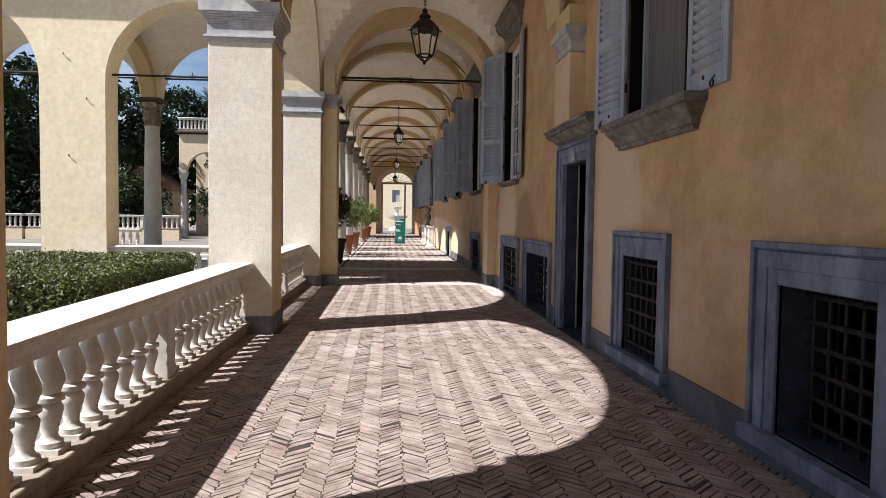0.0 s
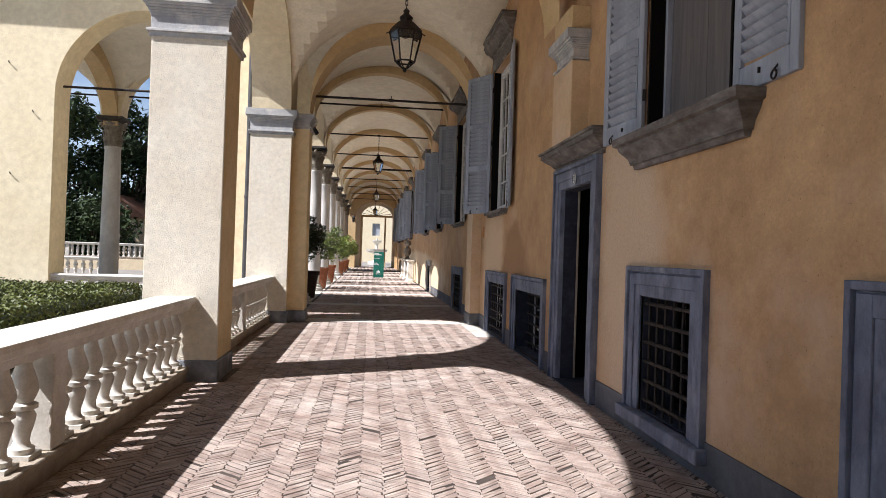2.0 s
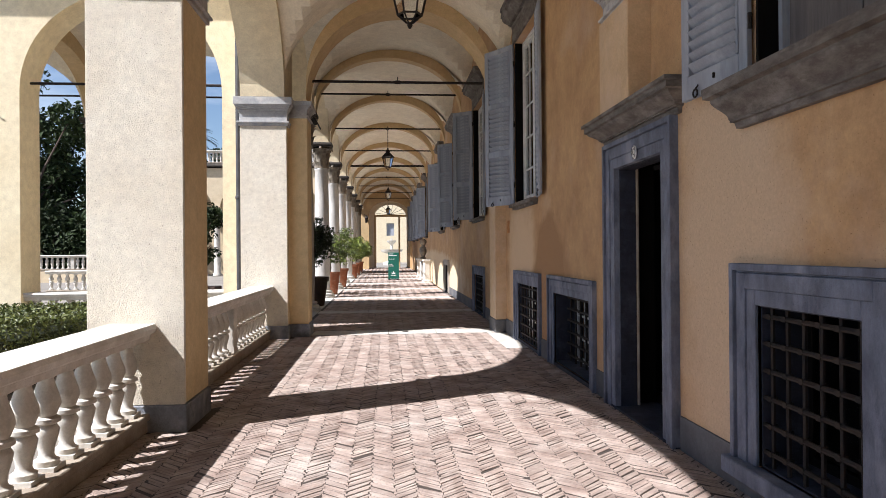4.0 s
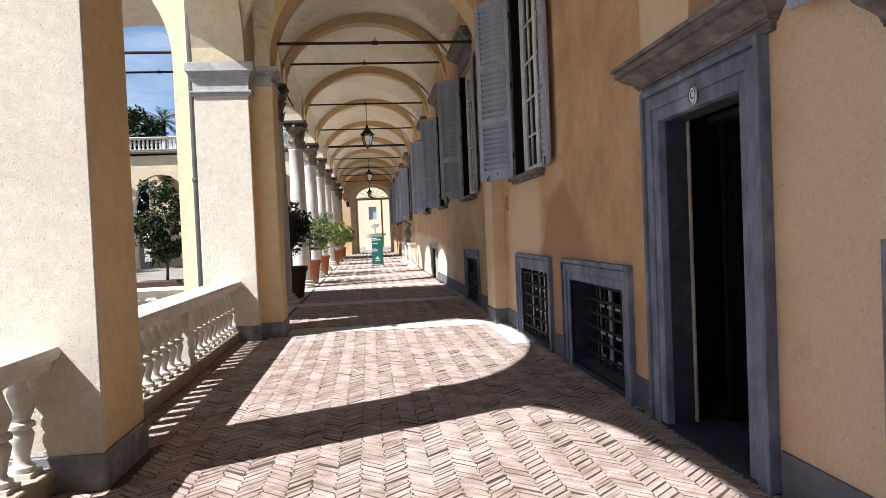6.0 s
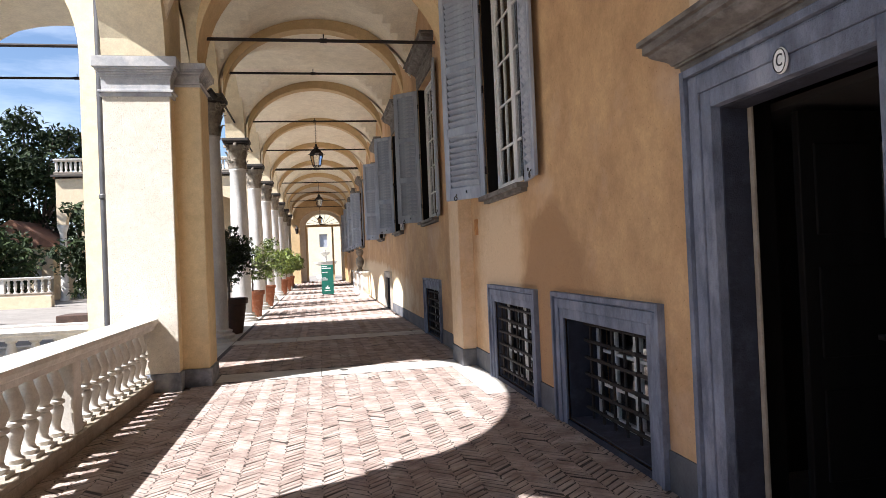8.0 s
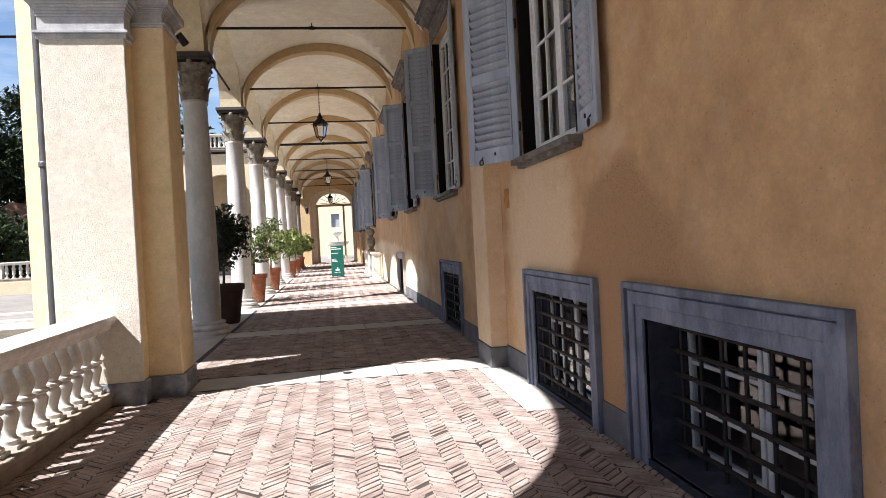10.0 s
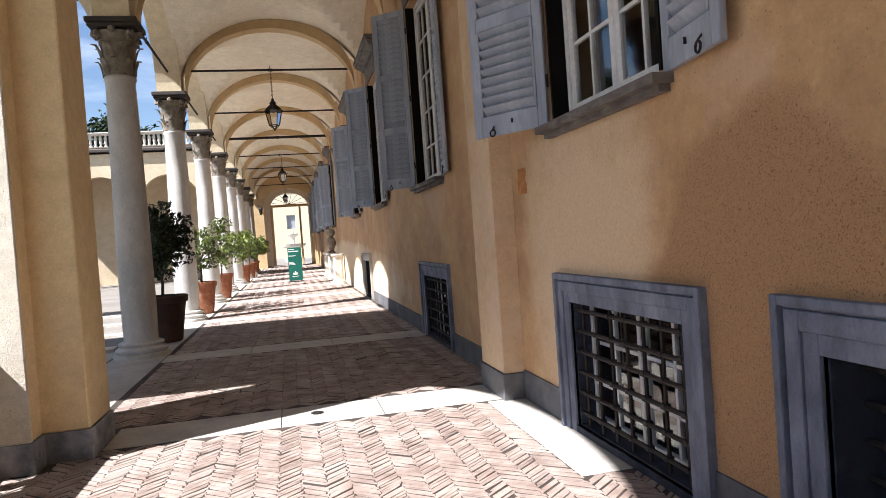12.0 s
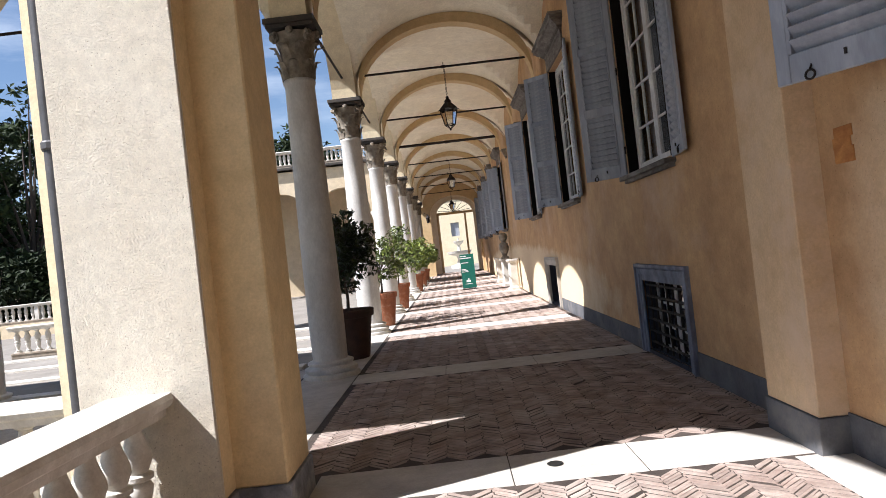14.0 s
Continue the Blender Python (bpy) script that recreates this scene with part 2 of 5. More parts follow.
def lathe(bm, profile, n=16, at=(0, 0, 0), square=()):
    """Rings of (radius, z). Rings listed in square become square."""
    rings = []
    for k, (r, z) in enumerate(profile):
        ring = []
        for i in range(n):
            a = 2 * math.pi * (i + 0.5) / n
            c, s = math.cos(a), math.sin(a)
            if k in square:
                q = 1 / max(abs(c), abs(s))
                c, s = c * q, s * q
            ring.append(bm.verts.new((at[0] + r * c, at[1] + r * s, at[2] + z)))
        rings.append(ring)
    for a, b in zip(rings, rings[1:]):
        for i in range(n):
            bm.faces.new((a[i], a[(i + 1) % n], b[(i + 1) % n], b[i]))
    bm.faces.new(rings[0][::-1])
    bm.faces.new(rings[-1])
    return rings


def rod(bm, p, q, r, n=8):
    p, q = Vector(p), Vector(q)
    m = (q - p).to_track_quat("Z", "Y").to_matrix().to_4x4()
    m.translation = p
    a = [bm.verts.new(m @ Vector((r * math.cos(2 * math.pi * i / n), r * math.sin(2 * math.pi * i / n), 0))) for i in range(n)]
    b = [bm.verts.new(m @ Vector((r * math.cos(2 * math.pi * i / n), r * math.sin(2 * math.pi * i / n), (q - p).length))) for i in range(n)]
    for i in range(n):
        bm.faces.new((a[i], a[(i + 1) % n], b[(i + 1) % n], b[i]))
    bm.faces.new(a[::-1])
    bm.faces.new(b)


def part(name, bm, material, parent=None, label="", smooth=False, bevel=0.0):
    if bevel:
        bmesh.ops.bevel(bm, geom=bm.edges[:], offset=bevel, segments=1, affect="EDGES", clamp_overlap=True)
    bmesh.ops.recalc_face_normals(bm, faces=bm.faces[:])
    me = bpy.data.meshes.new(name)
    bm.to_mesh(me)
    bm.free()
    me.materials.append(material)
    if smooth:
        me.shade_smooth()
        me.set_sharp_from_angle(angle=radians(40))
    ob = new(name, me)
    if parent:
        ob.parent = parent
    if label:
        ob["label"] = label
    return ob


def boxes(*bs):
    bm = bmesh.new()
    for b in bs:
        box(bm, *b)
    return bm


def empty(name, x, y, z, rz=0.0):
    e = new(name)
    e.matrix_basis = pose(x, y, z, 0, 0, rz)
    e.empty_display_size = 0.2
    return e


def set_in(name, bm, material, label, category, **kw):
    return tagged(part(name, bm, material, **kw), label, category, kind="structure")


def extrude_profile(bm, prof, s0, s1, put):
    """Sweeps a closed outline of (a, b) from s0 to s1; put(a, b, s) gives the place."""
    A = [bm.verts.new(put(a, b, s0)) for a, b in prof]
    B = [bm.verts.new(put(a, b, s1)) for a, b in prof]
    n = len(prof)
    for i in range(n):
        bm.faces.new((A[i], A[(i + 1) % n], B[(i + 1) % n], B[i]))
    bm.faces.new(A[::-1])
    bm.faces.new(B)


def arch_z(s, a, b, zs, rise):
    u = (s - (a + b) / 2) / ((b - a) / 2)
    return zs + rise * math.sqrt(max(0.0, 1 - u * u))


def arch_block(bm, a, b, zs, rise, top, t0, t1, put, n=28):
    """The masonry over an arch of span a..b: from the curve up to top, from t0 to t1 through the wall. put(s, t, z)."""
    ss = [(a + b) / 2 - (b - a) / 2 * math.cos(math.pi * i / n) for i in range(n + 1)]
    zz = [arch_z(s, a, b, zs, rise) for s in ss]
    tops = top if isinstance(top, list) else [top] * (n + 1)
    L = [[bm.verts.new(put(s, t, z)) for s, z in zip(ss, zz)] for t in (t0, t1)]
    U = [[bm.verts.new(put(s, t, z)) for s, z in zip(ss, tops)] for t in (t0, t1)]
    for i in range(n):
        bm.faces.new((L[0][i], L[0][i + 1], U[0][i + 1], U[0][i]))
        bm.faces.new((L[1][i + 1], L[1][i], U[1][i], U[1][i + 1]))
        bm.faces.new((L[0][i + 1], L[0][i], L[1][i], L[1][i + 1]))
        bm.faces.new((U[0][i], U[0][i + 1], U[1][i + 1], U[1][i]))
    for i in (0, n):
        bm.faces.new((L[0][i], L[1][i], U[1][i], U[0][i]))


def pierced_wall(bm, y0, y1, z0, z1, holes, put, thick):
    """A wall with rectangular holes (ya, yb, za, zb) and their reveals. put(s, d, z): d from the face into the wall."""
    ys = sorted({y0, y1, *[v for h in holes for v in h[:2]]})
    zs = sorted({z0, z1, *[v for h in holes for v in h[2:]]})

    def open_at(y, z):
        return any(h[0] < y < h[1] and h[2] < z < h[3] for h in holes)

    for d in (0, thick):
        grid = {(y, z): bm.verts.new(put(y, d, z)) for y in ys for z in zs}
        for ya, yb in zip(ys, ys[1:]):
            for za, zb in zip(zs, zs[1:]):
                if not open_at((ya + yb) / 2, (za + zb) / 2):
                    bm.faces.new((grid[ya, za], grid[yb, za], grid[yb, zb], grid[ya, zb]))
    for ya, yb, za, zb in holes + [(y0, y1, z0, z1)]:
        q = [(ya, za), (yb, za), (yb, zb), (ya, zb)]
        for (a, b), (c, e) in zip(q, q[1:] + q[:1]):
            bm.faces.new([bm.verts.new(put(*p)) for p in ((a, 0, b), (c, 0, e), (c, thick, e), (a, thick, b))])


# ---------------------------------------------------------------- plan
XW = 2.37                     # face of the long wall
PX0, PX1 = -2.58, -1.75       # piers, across
PIERS = [(-5.10, -4.30), (1.53, 2.33), (8.66, 9.46), (15.02, 15.90)]
COLX = -2.15
PITCH = 5.2
COLS = [20.97 + PITCH * i for i in range(8)]
YEND = 68.0
ZP, ZC = 4.42, 5.34           # springing over piers, over columns
TOP = 7.9
CELLARS = [(2.40, 3.87, 0.16, 1.485, 0.28), (5.30, 6.77, 0.16, 1.495, 0.26), (9.76, 11.88, 0.0, 1.24, 0.24), (12.41, 14.40, 0.0, 1.235, 0.22),
           (18.14, 20.17, 0.0, 1.20, 0.22)]
DOOR = (7.74, 9.20, 0.0, 2.52)
DOORE = (27.15, 28.80, 0.0, 1.04)
WINDOWS = [(5.08, 6.48, 2.70, 5.60)] + [(12.68, 14.26, 2.43, 5.25)] + [(12.88 + k * 5.35, 14.62 + k * 5.35, 2.43, 5.25) for k in (1, 2, 3, 5, 6, 7, 8)]

# ---------------------------------------------------------------- ground, floor bed, long wall
bm = boxes((-400, 400, -400, 900, -0.6, -0.055))
set_in("ground", bm, GRAVEL, "pale sunlit gravel and stone court reaching outwards", "ground")
set_in("floor", boxes((-2.62, XW + 0.02, -9, YEND + 0.5, -0.25, -0.0035)), JOINT, "dark earth bed under the herringbone brick floor", "floor")

holes = [(a + m, b - m, z0 + (0.06 if z0 else 0.05), z1 - m) for a, b, z0, z1, m in CELLARS] + [DOOR, DOORE] + list(WINDOWS)
bm = bmesh.new()
pierced_wall(bm, -9, YEND, -0.2, TOP, holes, lambda s, d, z: (XW + d, s, z), 0.42)
wall_east = set_in("wall_east", bm, OCHRE, "long ochre plastered wall with windows, cellar gratings and doors", "wall")
spans, y = [], -9.0
for a, b in sorted([(c[0], c[1]) for c in CELLARS] + [(7.62, 9.30), (15.37, 16.10), (26.98, 28.97)]):
    spans.append((y, a))
    y = b
bm = bmesh.new()
for a, b in spans:
    box(bm, XW - 0.014, XW + 0.01, a, b, -0.02, 0.27)
for a, b, z0, _, _ in CELLARS[:2]:
    box(bm, XW - 0.014, XW + 0.01, a, b, -0.02, z0 - 0.055)
set_in("baseboard", bm, DADO, "dark grey painted dado along the foot of the wall", "baseboard")
# room shell added behind the openings so that they read dark
set_in("wall_back_rooms", boxes((6.4, 6.6, -9, YEND, -0.2, TOP)), INNER, "back wall of the rooms, coloured near black for their shade", "wall")
set_in("floor_rooms", boxes((XW + 0.42, 6.4, -9, YEND, -0.3, -0.2)), INNER, "floor of the rooms, its shade put into the colour", "floor")
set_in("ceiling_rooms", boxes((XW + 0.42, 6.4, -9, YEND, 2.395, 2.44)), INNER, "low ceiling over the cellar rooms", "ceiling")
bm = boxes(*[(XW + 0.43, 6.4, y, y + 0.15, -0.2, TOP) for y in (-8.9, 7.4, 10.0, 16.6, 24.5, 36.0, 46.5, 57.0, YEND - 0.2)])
set_in("wall_between_rooms", bm, INNER, "cross walls between the rooms, coloured near black for their shade", "wall")
# unseen wall, added to close the loggia behind the camera
set_in("wall_south", boxes((-2.6, 6.6, -9.3, -9.0, -0.2, TOP)), YELLOW, "yellow plastered wall added out of view to close the loggia", "wall")
set_in("roof", boxes((-2.75, 6.7, -9.4, YEND + 0.4, TOP, TOP + 0.2), (-20, -2.75, 14.95, 21.8, TOP, TOP + 0.2)), ROOF, "tiled roof deck over the loggia", "roof")

# wall pilaster opposite the second pier, hanging pilaster over the door
for name, y0, y1, z0 in (("trim_pilaster", 15.37, 16.10, 0.0), ("trim_hanging_pilaster", 8.18, 8.95, 2.90)):
    bm = boxes((2.16, XW + 0.02, y0, y1, z0 + (0.25 if z0 == 0 else 0), ZP - 0.02 if z0 == 0 else ZP - 0.62))
    set_in(name, bm, PILASTER, "pale ochre plastered wall pilaster", "pilaster", bevel=0.008)
    if z0 == 0:
        set_in(name + "_foot", boxes((2.145, XW + 0.03, y0 - 0.015, y1 + 0.015, -0.02, 0.25)), DADO, "grey painted foot of the pilaster", "baseboard", bevel=0.006)


def capital_block(x0, x1, y0, y1, z0, z1, name="pier_capital"):
    """Moulded slate impost: fillet, necking, cove, slab."""
    h = z1 - z0
    bm = bmesh.new()
    rows = ((0.03, 0, 0.10), (0.055, 0.10, 0.16), (0.015, 0.16, 0.45))
    for e, a, b in rows:
        box(bm, x0 - e, x1 + e, y0 - e, y1 + e, z0 + a * h, z0 + b * h)
    steps = 5
    for i in range(steps):
        e = 0.02 + 0.06 * (1 - math.cos(math.pi / 2 * (i + 1) / steps))
        box(bm, x0 - e, x1 + e, y0 - e, y1 + e, z0 + h * (0.45 + 0.28 * i / steps), z0 + h * (0.45 + 0.28 * (i + 1) / steps))
    box(bm, x0 - 0.11, x1 + 0.11, y0 - 0.09, y1 + 0.09, z0 + 0.73 * h, z1)
    return set_in(name, bm, CAPST, "weathered grey slate capital on a plastered pier", "capital", bevel=0.004)


# ---------------------------------------------------------------- piers and their arches
for k, (y0, y1) in enumerate(PIERS):
    bm = boxes((PX0, PX1, y0, y1, 0.24, ZP - 0.02))
    if k == 3:
        box(bm, PX1 - 0.02, -1.40, y0 + 0.24, y1, 0.24, ZP - 0.3)
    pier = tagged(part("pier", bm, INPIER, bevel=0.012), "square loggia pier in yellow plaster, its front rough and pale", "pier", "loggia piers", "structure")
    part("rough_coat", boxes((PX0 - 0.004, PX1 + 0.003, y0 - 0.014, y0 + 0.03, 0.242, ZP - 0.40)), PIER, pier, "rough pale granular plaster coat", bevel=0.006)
    bm = boxes((PX0 - 0.02, PX1 + 0.02, y0 - 0.02, y1 + 0.02, -0.02, 0.24))
    if k == 3:
        box(bm, PX1, -1.38, y0 + 0.22, y1 + 0.02, -0.02, 0.24)
    part("plinth", bm, FOOT, pier, "worn grey slate plinth", bevel=0.008)
    capital_block(PX0, PX1, y0, y1, ZP - 0.52, ZP)
    if k == 3:
        capital_block(PX1, -1.42, y0 + 0.24, y1 - 0.02, ZP - 0.33, ZP - 0.02)
for y0, y1 in ((8.18, 8.95), (15.37, 16.10)):
    if y0 < 10:
        capital_block(2.20, XW, y0 + 0.06, y1 - 0.06, ZP - 0.64, ZP - 0.26)
        set_in("trim_springer", boxes((2.15, XW + 0.02, y0 + 0.03, y1 - 0.03, ZP - 0.258, ZP + 0.02)), ARCH, "ochre block from which the cross arch springs", "arch", bevel=0.01)


def along_y(s, t, z):
    return (t, s, z)


def along_x(s, t, z):
    return (s, t, z)


# outer arcade: long bays between piers, short bays between columns
bm = bmesh.new()
for rise, (a0, a1), (b0, b1) in zip((1.70, 1.70, 1.93), PIERS, PIERS[1:]):
    arch_block(bm, a1 + 0.09, b0 - 0.09, ZP, rise, TOP, PX0 + 0.02, PX1 - 0.02, along_y)
for y0, y1 in PIERS:
    box(bm, PX0 + 0.02, PX1 - 0.02, y0 - 0.09, y1 + 0.09, ZP, TOP)
set_in("wall_arcade_piers", bm, YELLOW, "pale yellow arcade wall over the wide arches", "wall")
bm = bmesh.new()
feet = [15.90] + COLS + [COLS[-1] + PITCH]
for i, (a, b) in enumerate(zip(feet, feet[1:])):
    a2 = a if i == 0 else a + 0.27
    arch_block(bm, a2, b - 0.27, ZC, 1.95, TOP, COLX - 0.27, COLX + 0.27, along_y)
    box(bm, COLX - 0.27, COLX + 0.27, b - 0.27, b + 0.27, ZC, TOP)
box(bm, COLX - 0.27, COLX + 0.27, 15.75, 15.92, ZP, TOP)
set_in("wall_arcade_columns", bm, YELLOW, "pale yellow arcade wall over the columns", "wall")


# transverse arches (ribs) and groin vaults
def transverse(y, half, x0, x1, zs, rise, deep=0.30):
    bm = bmesh.new()
    n = 28
    tops = [arch_z(x0 + (x1 - x0) * (0.5 - 0.5 * math.cos(math.pi * i / n)), x0 - 0.001, x1 + 0.001, zs, rise) + deep for i in range(n + 1)]
    arch_block(bm, x0, x1, zs, rise, tops, y - half, y + half, along_x, n)
    return set_in("trim_transverse_arch", bm, ARCH, "ochre plastered transverse arch under the vault", "arch")


def groin(x0, x1, y0, y1, zs, rise, name="ceiling_vault", lift=0.0):
    nx, ny = 28, 28
    vs = []
    for i in range(nx + 1):
        x = (x0 + x1) / 2 - (x1 - x0) / 2 * math.cos(math.pi * i / nx)
        row = []
        for j in range(ny + 1):
            y = (y0 + y1) / 2 - (y1 - y0) / 2 * math.cos(math.pi * j / ny)
            z = max(arch_z(x, x0, x1, zs, rise), arch_z(y, y0, y1, zs, rise + lift))
            row.append((x, y, z))
        vs.append(row)
    bm = bmesh.new()
    lo = [[bm.verts.new(p) for p in r] for r in vs]
    up = [[bm.verts.new((p[0], p[1], p[2] + 0.12)) for p in r] for r in vs]
    for i in range(nx):
        for j in range(ny):
            bm.faces.new((lo[i][j], lo[i][j + 1], lo[i + 1][j + 1], lo[i + 1][j]))
            bm.faces.new((up[i][j], up[i + 1][j], up[i + 1][j + 1], up[i][j + 1]))
    rim = [(i, 0) for i in range(nx)] + [(nx, j) for j in range(ny)] + [(i, ny) for i in range(nx, 0, -1)] + [(0, j) for j in range(ny, 0, -1)]
    for (a, b), (c, d) in zip(rim, rim[1:] + rim[:1]):
        bm.faces.new((lo[a][b], lo[c][d], up[c][d], up[a][b]))
    ob = set_in(name, bm, VAULT, "cream plastered groin vault of the loggia", "ceiling")
    ob.data.shade_smooth()
    ob.data.set_sharp_from_angle(angle=radians(14))
    return ob


for k, (y0, y1) in enumerate(PIERS):
    transverse((y0 + y1) / 2, 0.36, -1.62 if k < 3 else -1.40, 2.14, ZP, 1.74)
for (a0, a1), (b0, b1) in zip(PIERS, PIERS[1:]):
    groin(PX1 - 0.1, XW + 0.1, a1 - 0.1, b0 + 0.1, ZP + 0.02, 1.98)
for i, (a, b) in enumerate(zip(feet, feet[1:])):
    transverse(b, 0.17, -1.80, 2.14, ZC, 1.50)
    groin(COLX + 0.2, XW + 0.1, a + (0.0 if i == 0 else 0.1), b - 0.1, ZC, 1.72)
bm = bmesh.new()
for b in COLS + [COLS[-1] + PITCH]:
    for i in range(5):
        box(bm, XW - 0.06 - 0.035 * i, XW + 0.02, b - 0.12 - 0.016 * i, b + 0.12 + 0.016 * i, ZC - 0.34 + 0.07 * i, ZC - 0.27 + 0.07 * i)
set_in("trim_corbels", bm, CAPITAL, "grey stone corbels carrying the vault on the wall side", "corbel")

# end of the loggia: closed bays behind a lower arch, then the open portal
YN = COLS[-1] + PITCH
bm = boxes((COLX - 0.3, -1.42, YN - 0.02, YN + 0.45, -0.1, TOP), (2.22, XW, YN - 0.02, YN + 0.45, -0.1, TOP))
arch_block(bm, -1.42, 2.22, 4.75, 1.30, TOP, YN - 0.02, YN + 0.45, along_x)
set_in("wall_cross_arch", bm, ARCH, "ochre plastered cross wall with a wide arch", "wall")
bm = boxes((COLX - 0.3, -1.05, YEND, YEND + 0.5, -0.1, TOP), (2.10, XW + 0.4, YEND, YEND + 0.5, -0.1, TOP))
arch_block(bm, -1.05, 2.10, 4.80, 1.30, TOP, YEND, YEND + 0.5, along_x)
# vault cream instead of yellow: bounced sunlight put into the wall colour
set_in("wall_north", bm, VAULT, "end wall with a tall arched opening, cream to stand for bounced sunlight", "wall")
FARX = (COLX - 0.45, COLX + 0.35)
bm = boxes((*FARX, YN + 0.45, YN + 1.2, -0.1, TOP), (*FARX, YEND - 0.7, YEND, -0.1, TOP))
# side arch added so that sun brightens the far bay
arch_block(bm, YN + 1.2, YEND - 0.7, 4.4, 1.5, TOP, *FARX, along_y)
set_in("wall_west_far", bm, ARCH, "ochre wall along the far bay, with an arch added to let in sun", "wall")
groin(COLX + 0.2, XW + 0.1, YN + 0.4, YEND, 4.9, 1.9)

bm = boxes((-1.05, 2.10, YEND + 0.1, YEND + 0.4, 4.92, 5.12), (1.30, 1.46, YEND + 0.1, YEND + 0.4, -0.05, 4.92), (-1.05, -0.85, YEND + 0.05, YEND + 0.45, -0.05, 4.92))
set_in("trim_end_portal", bm, ARCH, "plastered lintel and posts in the end opening", "portal", bevel=0.01)
bm = bmesh.new()
for k in range(1, 9):
    a = math.pi * k / 9
    rod(bm, (0.525, YEND + 0.25, 5.12), (0.525 - 1.50 * math.cos(a), YEND + 0.25, 4.85 + 1.24 * math.sin(a)), 0.02, 5)
set_in("trim_fanlight_bars", bm, IRON, "black iron fan bars over the end opening", "grille")

# ---------------------------------------------------------------- wing on the court side
bm = boxes((-3.03, PX0 + 0.3, 15.58, 16.30, -0.05, 4.62), (-8.15, -6.70, 15.58, 16.30, -0.05, 4.62), (-13.4, -11.9, 15.58, 16.30, -0.05, 4.62), (-20, -17.1, 15.58, 16.30, -0.05, 4.62))
for a, b in ((-6.70, -3.03), (-11.9, -8.15), (-17.1, -13.4)):
    arch_block(bm, a, b, 4.62, 1.86, TOP, 15.58, 16.30, along_x)
for a, b in ((-3.03, PX0 + 0.3), (-8.15, -6.70), (-13.4, -11.9), (-20, -17.1)):
    box(bm, a, b, 15.58, 16.30, 4.62, TOP)
set_in("wall_wing_front", bm, YELLOW, "sunlit yellow arcade wall of the side wing", "wall")
WCOLS = [-7.56, -12.7, -18.0]
WY = 21.2
ZW = 5.16
bm = bmesh.new()
for a, b in zip([COLX] + WCOLS, WCOLS):
    arch_block(bm, b + 0.27, a - 0.27, ZW, 2.0, TOP, WY - 0.27, WY + 0.27, along_x)
    box(bm, b - 0.27, b + 0.27, WY - 0.27, WY + 0.27, ZW, TOP)
set_in("wall_wing_back", bm, YELLOW, "yellow arcade wall over the wing's back columns", "wall")
for a, b in zip([COLX - 0.3] + WCOLS, WCOLS):
    groin(b, a, 16.2, WY - 0.1, 4.9, 2.0)
for b in WCOLS[:2]:
    bm = bmesh.new()
    arch_block(bm, 16.30, WY - 0.27, 4.9, 1.6, [TOP] * 29, b - 0.2, b + 0.2, along_y)
    set_in("trim_wing_arch", bm, ARCH, "ochre cross arch in the side wing", "arch")
set_in("pavement", boxes((-20, COLX + 0.3, 15.9, 21.9, -0.15, -0.01)), PALE, "pale stone floor of the side wing", "pavement")

# ---------------------------------------------------------------- balustrades
BAL = [(0.075, 0.0), (0.078, 0.035), (0.055, 0.05), (0.046, 0.075), (0.052, 0.12), (0.072, 0.19), (0.080, 0.235), (0.066, 0.262), (0.058, 0.27), (0.088, 0.285), (0.088, 0.31),
       (0.058, 0.325), (0.066, 0.34), (0.090, 0.40), (0.086, 0.44), (0.066, 0.50), (0.050, 0.55), (0.046, 0.575), (0.075, 0.59), (0.075, 0.62)]


def baluster_mesh(h=0.62):
    bm = bmesh.new()
    lathe(bm, [(r, z * h / 0.62 + 0.03) for r, z in BAL], 14)
    box(bm, -0.085, 0.085, -0.085, 0.085, 0.0, 0.03)
    me = bpy.data.meshes.new("baluster")
    bmesh.ops.recalc_face_normals(bm, faces=bm.faces[:])
    bm.to_mesh(me)
    bm.free()
    me.materials.append(MARBLE)
    me.shade_smooth()
    me.set_sharp_from_angle(angle=radians(45))
    return me


BALUSTER = baluster_mesh()


def balustrade(length, count, x, y, rz, label, posts=1, z=0.0, group="balustrades"):
    """Along its own y from 0 to length, with a square post between equal runs of balusters."""
    e = empty("balustrade", x, y, z, rz)
    bm = boxes((-0.13, 0.13, 0, length, 0.0, 0.11), (-0.15, 0.15, 0, length, 0.11, 0.17))
    part("base", bm, PLINTH, e, "stained stone plinth course", bevel=0.008)
    bm = bmesh.new()
    prof = ((-0.15, 0.82), (0.15, 0.82), (0.16, 0.87), (0.20, 0.89), (0.215, 0.93), (0.20, 0.965), (-0.20, 0.965), (-0.215, 0.93), (-0.20, 0.89), (-0.16, 0.87))
    extrude_profile(bm, prof, 0, length, lambda a, b, s: (a, s, b))
    part("rail", bm, MARBLE, e, "worn white marble handrail")
    run = length / (posts + 1)
    for k in range(posts):
        bm = boxes((-0.12, 0.12, run * (k + 1) - 0.10, run * (k + 1) + 0.10, 0.17, 0.82))
        part("post", bm, MARBLE, e, bevel=0.008)
    for k in range(posts + 1):
        a, b = run * k + (0.1 if k else 0.0), run * (k + 1) - (0.1 if k < posts else 0.0)
        for i in range(count):
            o = new("baluster", BALUSTER)
            o.parent = e
            o.matrix_basis = pose(0, a + (b - a) * (i + 0.5) / count, 0.17, 0, 0, 90 * (i % 4))
    return tagged(e, label, "balustrade", group, "structure")


